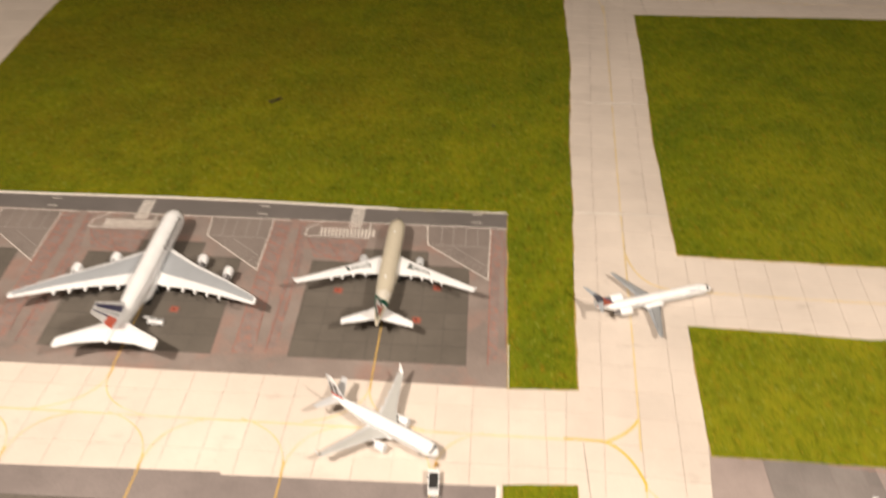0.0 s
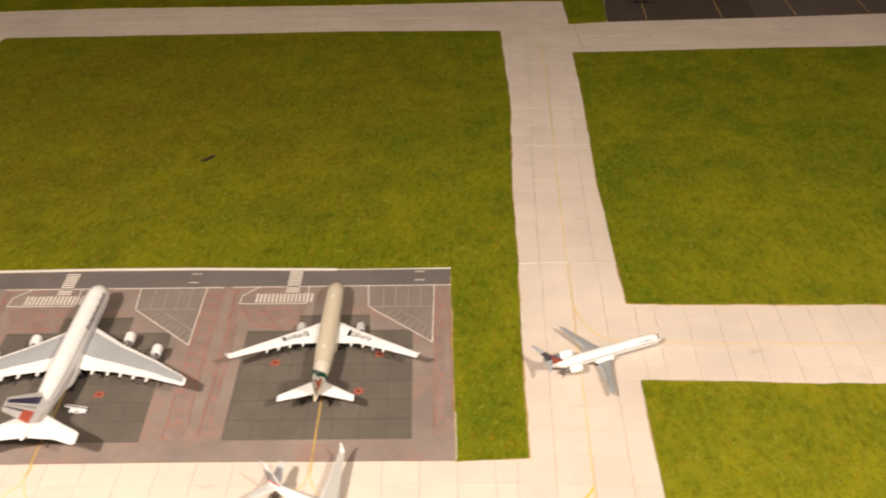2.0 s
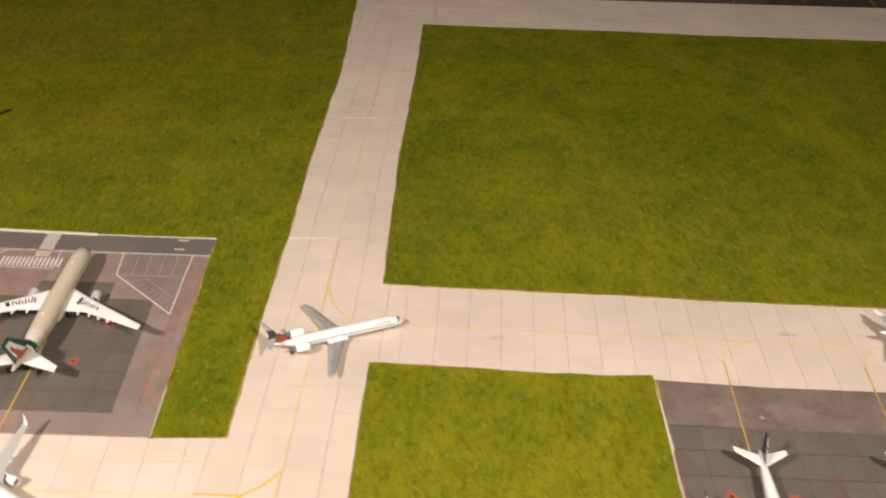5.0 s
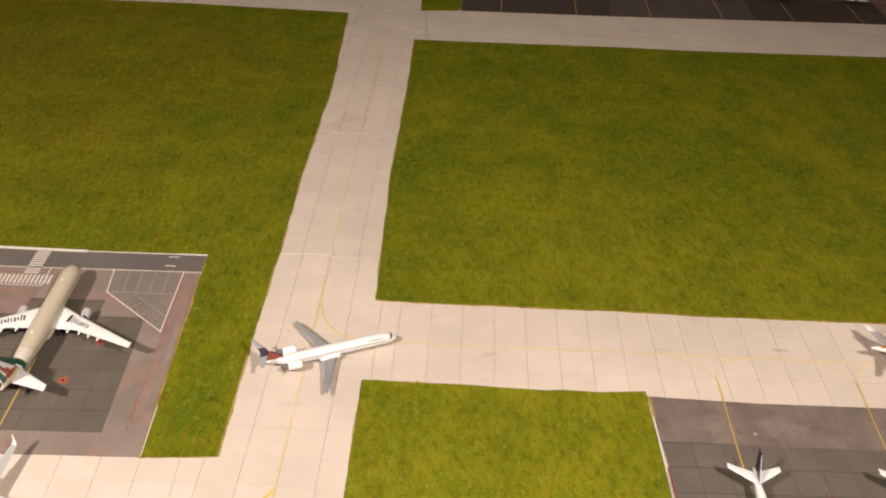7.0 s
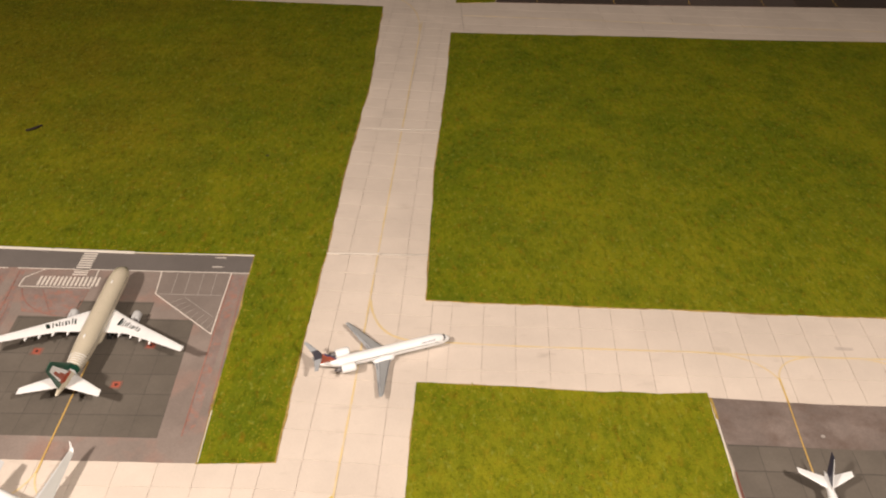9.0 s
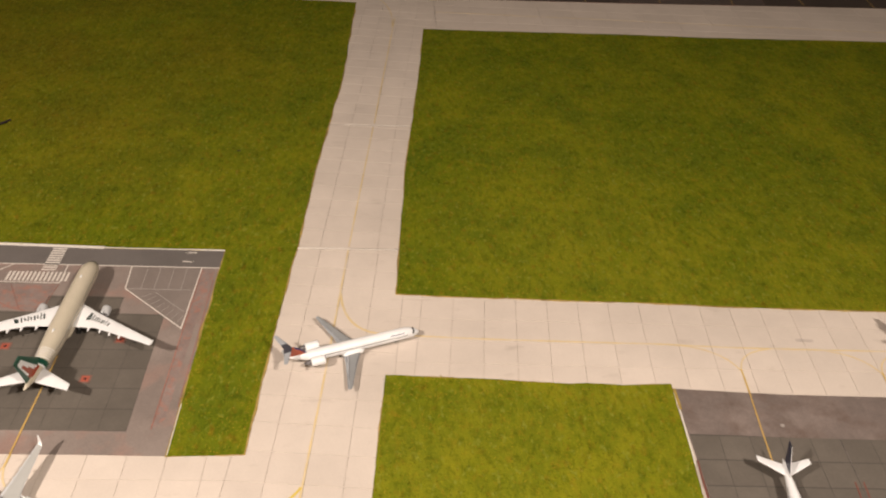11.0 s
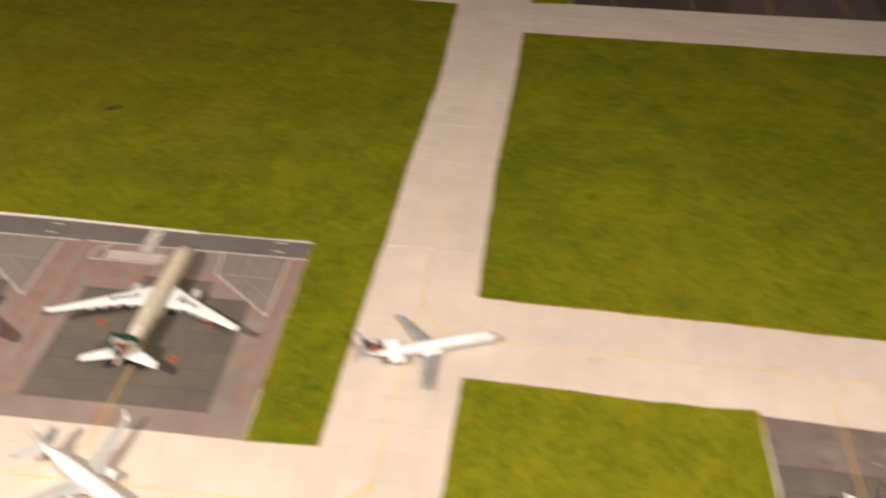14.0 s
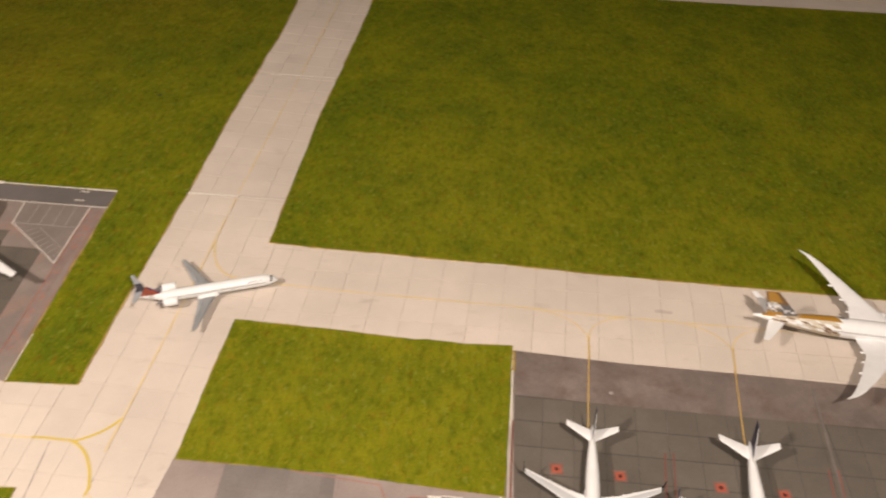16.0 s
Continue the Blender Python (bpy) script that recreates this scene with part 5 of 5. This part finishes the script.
def gold_tailed_jet():
    def fin(t, c):
        k = noise.noise((t * 4.6 + 0.4, c * 4.2 + t * 2.0, 2.7))
        if t > 0.58:
            return 5 if c < 0.30 - 0.2 * (1 - t) or c > 0.90 else 1
        if t < 0.12:
            return 1 if c > 0.5 else 4
        return 5 if t > 0.48 and c < 0.5 else 4 if k > 0.16 else 2 if k > 0.04 else 3 if k > -0.10 else 0 if k > -0.20 else 4
    # angular facets in cream, tan and bronze down the rear sides
    rnd, facets = random.Random(12), []
    for k in range(9):
        for a in (-6, 12, 30, 47):
            mat = rnd.choice((CREAM, CREAM, TAN, BRONZE, None))
            if mat:
                s0 = 0.60 + 0.033 * k + rnd.uniform(0.0, 0.01)
                facets += [(s0, s0 + 0.030, a, a + 16, mat, 0.02), (s0, s0 + 0.030, 180 - a - 16, 180 - a, mat, -0.02)]
    S = dict(L=0.182, W=0.0172, H=0.0176, zc=0.0164, nose=0.12, tail=0.60, rise=0.12, body=WHITE, belly=(0.040, -0.004), cockpit=0.03, panes=56,
             wing=[(0.006, 0.0420, 0.0490, 0.0125, 0.0046), (0.0090, 0.0395, 0.0445, 0.0128, 0.0040), (0.0300, 0.0210, 0.0235, 0.0152, 0.0025), (0.0600, -0.0025, 0.0135, 0.0195, 0.0014), (0.0780, -0.0175, 0.0085, 0.0225, 0.0009), (0.0860, -0.0265, 0.0050, 0.0240, 0.0006), (0.0905, -0.0350, 0.0016, 0.0248, 0.0004)],
             wing_edge=WHITE, wing_top=WHITE, inset=(1, 4), fairings=[(f, 0.0070) for f in (0.22, 0.38, 0.56)], engines=[(0.0285, 0.0310, 0.0085, 0.0046, 0.0165)],
             stab=[(0.002, -0.0625, 0.0150, 0.0165, 0.0022), (0.0180, -0.0735, 0.0095, 0.0178, 0.0013), (0.0300, -0.0820, 0.0050, 0.0188, 0.0007)], stab_mat=WHITE,
             fin=((-0.0530, 0.0270, 0.0215), (-0.0770, 0.0110, 0.0460)), fin_mats=[WHITE, GOLD, TAN, PALE_GREY, SMOKE, BRONZE], fin_paint=fin, fin_rows=14, fin_label="tail fin with angular gold, tan and smoke pattern",
             gear=[(0, 0.068, 0.0016, 1), (0.0070, 0.020, 0.0019, 2)],
             fields=[(0.59, 0.84, 114, 134, BRONZE, 0.02), (0.60, 0.80, 66, 114, GOLD, 0.03), (0.80, 0.86, 55, 100, TAN, -0.02), (0.60, 0.90, -36, -8, TAN, 0.0), (0.90, 0.96, 50, 130, GOLD, 0.0), (0.57, 0.61, 95, 140, SMOKE, 0.04)] + facets)
    return airliner(S, "white model jet with gold and smoke tail on a taxiway")


def blue_jet():
    S = dict(L=0.1330, W=0.0118, H=0.0122, zc=0.0130, nose=0.12, tail=0.62, body=BLUE, body_label="royal blue fuselage", belly=(0.016, -0.016), cockpit=0.028,
             wing=[(0.003, 0.0150, 0.0210, 0.0100, 0.0028), (0.0060, 0.0130, 0.0185, 0.0102, 0.0024), (0.0190, 0.0030, 0.0115, 0.0116, 0.0015), (0.0500, -0.0130, 0.0055, 0.0148, 0.0008), (0.0525, -0.0142, 0.0045, 0.0152, 0.0006)],
             wing_edge=WHITE, wing_top=PALE_GREY, inset=(1, 4), engines=[(0.0175, 0.0150, 0.0075, 0.0035, 0.0120)], cowl=BLUE,
             stab=[(0.0010, -0.0490, 0.0120, 0.0155, 0.0014), (0.0215, -0.0595, 0.0055, 0.0170, 0.0007)], stab_mat=WHITE,
             fin=((-0.0435, 0.0170, 0.0165), (-0.0580, 0.0070, 0.0325)), fin_mats=[BLUE, ORANGE, RED], fin_paint=lambda t, c: 1 if 0.45 < c + 0.3 * t < 0.95 else 2 if c + 0.3 * t >= 0.95 else 0,
             gear=[(0, 0.048, 0.0012, 1), (0.0080, -0.006, 0.0015, 1)], fields=[(0.80, 0.93, 30, 150, ORANGE, 0.02)])
    return airliner(S, "royal blue model jet with orange tail on a far stand", "blue jets on the far stands")


at(wide_double_decker(), -0.3157, 0.7008, 1.76, ZS, 1.0325)
at(cream_twinjet(), -0.1063, 0.7247, -0.7, ZS, 1.0325)
at(rear_engined_jet(), 0.1276, 0.7103, -69.1, 0.0002, 1.0227)
at(sharklet_jet(), -0.0906, 0.5477, -119.8, 0.0002, 1.075)
at(parked_jet(MIDNIGHT, BLACK, 0.0042, "white model jet with navy fin and black wing tips, parked"), 0.4330, 0.5292, 175.4, ZS, 1.004)
at(parked_jet(MIDNIGHT, NAVY, 0.0080, "white model jet with navy fin and navy wing tips, parked"), 0.5441, 0.5108, 174.6, ZS, 1.15)
at(gold_tailed_jet(), 0.6760, 0.7120, -94.4, 0.0002, 0.993)
JET = at(blue_jet(), 0.3521, 1.6880, -1.7, ZS, 1.0)
for x, y, turn in ((0.4900, 1.7095, -6.0), (0.6190, 1.7120, 6.0), (0.7480, 1.7200, 2.0), (0.8780, 1.7280, 0.0), (1.0080, 1.7370, -1.0)):
    copy_thing(JET, pose(x, y, ZS, 0, 0, turn))


# ---- ground vehicles and bits ----
def tow_tractor():
    top = bpy.data.objects.new("tow_tractor", None)
    scene.collection.objects.link(top)
    tagged(top, "small white tow tractor with black open bed at an airplane's nose", "tow tractor")
    bm = bmesh.new()
    box(bm, -0.0048, 0.0048, -0.0100, 0.0095, 0.0012, 0.0048, 0.0005)
    box(bm, -0.0048, 0.0048, 0.0068, 0.0095, 0.0045, 0.0060, 0.0004)
    box(bm, -0.0048, -0.0034, -0.0060, 0.0060, 0.0045, 0.0058, 0.0003)
    box(bm, 0.0034, 0.0048, -0.0060, 0.0060, 0.0045, 0.0058, 0.0003)
    part("body", bm, WHITE, top)
    bm = bmesh.new()
    box(bm, -0.0039, 0.0039, -0.0060, 0.0066, 0.0046, 0.0060, 0.0002)
    part("bed", bm, TYRE, top, "black open bed")
    bm = bmesh.new()
    box(bm, -0.0040, 0.0040, -0.0092, -0.0062, 0.0047, 0.0058, 0.0004)
    part("cab", bm, PALE_GREY, top)
    me = wheel_mesh(0.0016, 0.0016)
    for x in (-0.0047, 0.0047):
        for y in (-0.0068, 0.0062):
            same("wheel", me, top, Matrix.Translation((x, y, 0.0016)))
    for x in (-0.0034, 0.0034):
        bm = bmesh.new()
        box(bm, x - 0.0007, x + 0.0007, -0.0104, -0.0099, 0.0028, 0.0038, 0.0001)
        part("headlight", bm, PALE_YELLOW, top)
    bm = bmesh.new()
    rings(bm, [[(0.0006 * math.cos(k * math.pi / 4) + 0.0018 * u, 0.0095 + 0.0075 * u, 0.0028 + 0.0006 * math.sin(k * math.pi / 4)) for k in range(8)] for u in (0, 0.5, 1)])
    box(bm, 0.0002, 0.0036, 0.0160, 0.0176, 0.0020, 0.0036, 0.0003)
    part("tow_bar", bm, GOLD, top, "brassy tow bar")
    top.matrix_basis = pose(-0.0515, 0.5045, 0.0007, 0, 0, 2.0) @ Matrix.Diagonal((0.80, 1.0, 1.0, 1.0))


def belt_loader():
    top = bpy.data.objects.new("belt_loader", None)
    scene.collection.objects.link(top)
    tagged(top, "small white belt loader with dark belt beside a parked airplane", "belt loader")
    bm = bmesh.new()
    box(bm, -0.0085, 0.0085, -0.0028, 0.0028, 0.0012, 0.0034, 0.0004)
    box(bm, -0.0030, 0.0030, -0.0028, -0.0004, 0.0032, 0.0052, 0.0004)
    part("chassis", bm, WHITE, top)
    bm = bmesh.new()
    box(bm, -0.0022, 0.0022, -0.0031, -0.0026, 0.0038, 0.0048, 0.0001)
    part("cab_window", bm, BLACK, top)
    for y in (0.0004, 0.0030):
        bm = bmesh.new()
        box(bm, -0.0135, 0.0095, y - 0.0003, y + 0.0003, -0.0004, 0.0008, 0.0001)
        part("side_rail", bm, WHITE, top).matrix_basis = pose(0, 0, 0.0052, 0, 9)
    bm = bmesh.new()
    box(bm, -0.0135, 0.0095, 0.0007, 0.0027, -0.0003, 0.0004, 0.0001)
    part("belt", bm, BLACK, top, "dark rubber belt").matrix_basis = pose(0, 0, 0.0052, 0, 9)
    me = wheel_mesh(0.0014, 0.0012)
    for x in (-0.0055, 0.0058):
        for y in (-0.0028, 0.0028):
            same("wheel", me, top, Matrix.LocRotScale((x, y, 0.0014), Euler((0, 0, math.pi / 2)), None))
    top.matrix_basis = pose(-0.2960, 0.6555, ZS, 0, 0, -4.0) @ Matrix.Scale(0.78, 4)


tow_tractor()
belt_loader()


def twig(x, y, z, length, r, turn, seed):
    bm = bmesh.new()
    rnd = random.Random(seed)
    n = 9
    loops = []
    for i in range(n):
        u = i / (n - 1)
        off = 0.06 * length * math.sin(u * 5 + seed) + rnd.uniform(-0.02, 0.02) * length
        q = r * (0.35 + 0.75 * math.sin(math.pi * (0.15 + 0.7 * u)))
        loops.append([(length * (u - 0.5), off + q * math.cos(k * math.pi / 4), r * 0.9 + q * 0.8 * math.sin(k * math.pi / 4)) for k in range(8)])
    rings(bm, loops)
    ob = tagged(part("twig", bm, TWIG), "short dark brown twig lying on the grass mat", "twig")
    ob.matrix_basis = pose(x, y, z, 0, 0, turn)


def boarding_stairs():
    """A small white stairs truck; its ramp climbs towards +y."""
    top = bpy.data.objects.new("boarding_stairs", None)
    scene.collection.objects.link(top)
    tagged(top, "small white boarding stairs truck on the grey apron", "boarding stairs", "stairs trucks on the apron")
    bm = bmesh.new()
    box(bm, -0.0026, 0.0026, -0.0200, -0.0015, 0.0012, 0.0032, 0.0004)
    box(bm, -0.0026, 0.0026, -0.0045, -0.0015, 0.0030, 0.0055, 0.0005)
    part("chassis", bm, WHITE, top)
    ramp = bmesh.new()
    box(ramp, -0.0016, 0.0016, -0.0215, 0.0, -0.0004, 0.0004, 0.0002)
    part("ramp", ramp, WHITE, top).matrix_basis = pose(0, 0, 0.0125, 26)
    for x in (-0.0016, 0.0016):
        bm = bmesh.new()
        box(bm, x - 0.0002, x + 0.0002, -0.0200, 0.0, 0.0004, 0.0018, 0.0001)
        part("handrail", bm, WHITE, top).matrix_basis = pose(0, 0, 0.0125, 26)
    bm = bmesh.new()
    rings(bm, [[(0.0006 * math.cos(k * math.pi / 4), -0.006 + 0.0006 * math.sin(k * math.pi / 4), z) for k in range(8)] for z in (0.003, 0.0095)])
    part("prop", bm, PALE_GREY, top)
    me = wheel_mesh(0.0014, 0.0011)
    for x in (-0.0026, 0.0026):
        for y in (-0.0170, -0.0045):
            same("wheel", me, top, Matrix.Translation((x, y, 0.0014)))
    top.matrix_basis = pose(0.2090, 0.4990, 0.0004, 0, 0, -4.0)
    copy_thing(top, pose(0.2405, 0.5045, 0.0004, 0, 0, -2.0))


boarding_stairs()
twig(-0.2872, 1.0770, 0.0013, 0.0190, 0.0016, 42.0, 3)


def card_dirt():
    """A grey rub mark on the taxiway card."""
    bm = bmesh.new()
    prism(bm, frayed([(0.5085, 0.7318), (0.5240, 0.7312), (0.5246, 0.7350), (0.5088, 0.7352)], 0.0015, 0.0006, 31), 0.00002, 0.00007)
    part("rub_mark", bm, RUB, TAXI, "grey rub mark on the card")


    bm = bmesh.new()
    prism(bm, frayed([(0.4575, 0.6335), (0.4602, 0.6330), (0.4612, 0.6348), (0.4600, 0.6362), (0.4580, 0.6358)], 0.0008, 0.0005, 9), ZA + 0.00002, ZA + 0.00022)
    part("scuff", bm, GREY_LINE, bpy.data.objects["apron_east"], "pale scuffed fleck on the grey card")


card_dirt()


def crumbs():
    for x, y, s in ((-0.0155, 1.0315, 0.0027), (-0.052, 1.012, 0.0012), (-0.215, 1.152, 0.0009), (0.430, 1.210, 0.0010), (-0.420, 1.260, 0.0009)):
        bm = bmesh.new()
        bmesh.ops.create_icosphere(bm, subdivisions=1, radius=s * 0.6)
        for v in bm.verts:
            v.co = Vector((v.co.x * 1.5, v.co.y * 0.8, abs(v.co.z) * 0.6)) * (1 + 0.3 * noise.noise(v.co * 900))
        ob = tagged(part("crumb", bm, TWIG), "tiny dark crumb lying on the grass mat", "crumb", "crumbs on the grass")
        ob.location = (x, y, 0.0013)


crumbs()
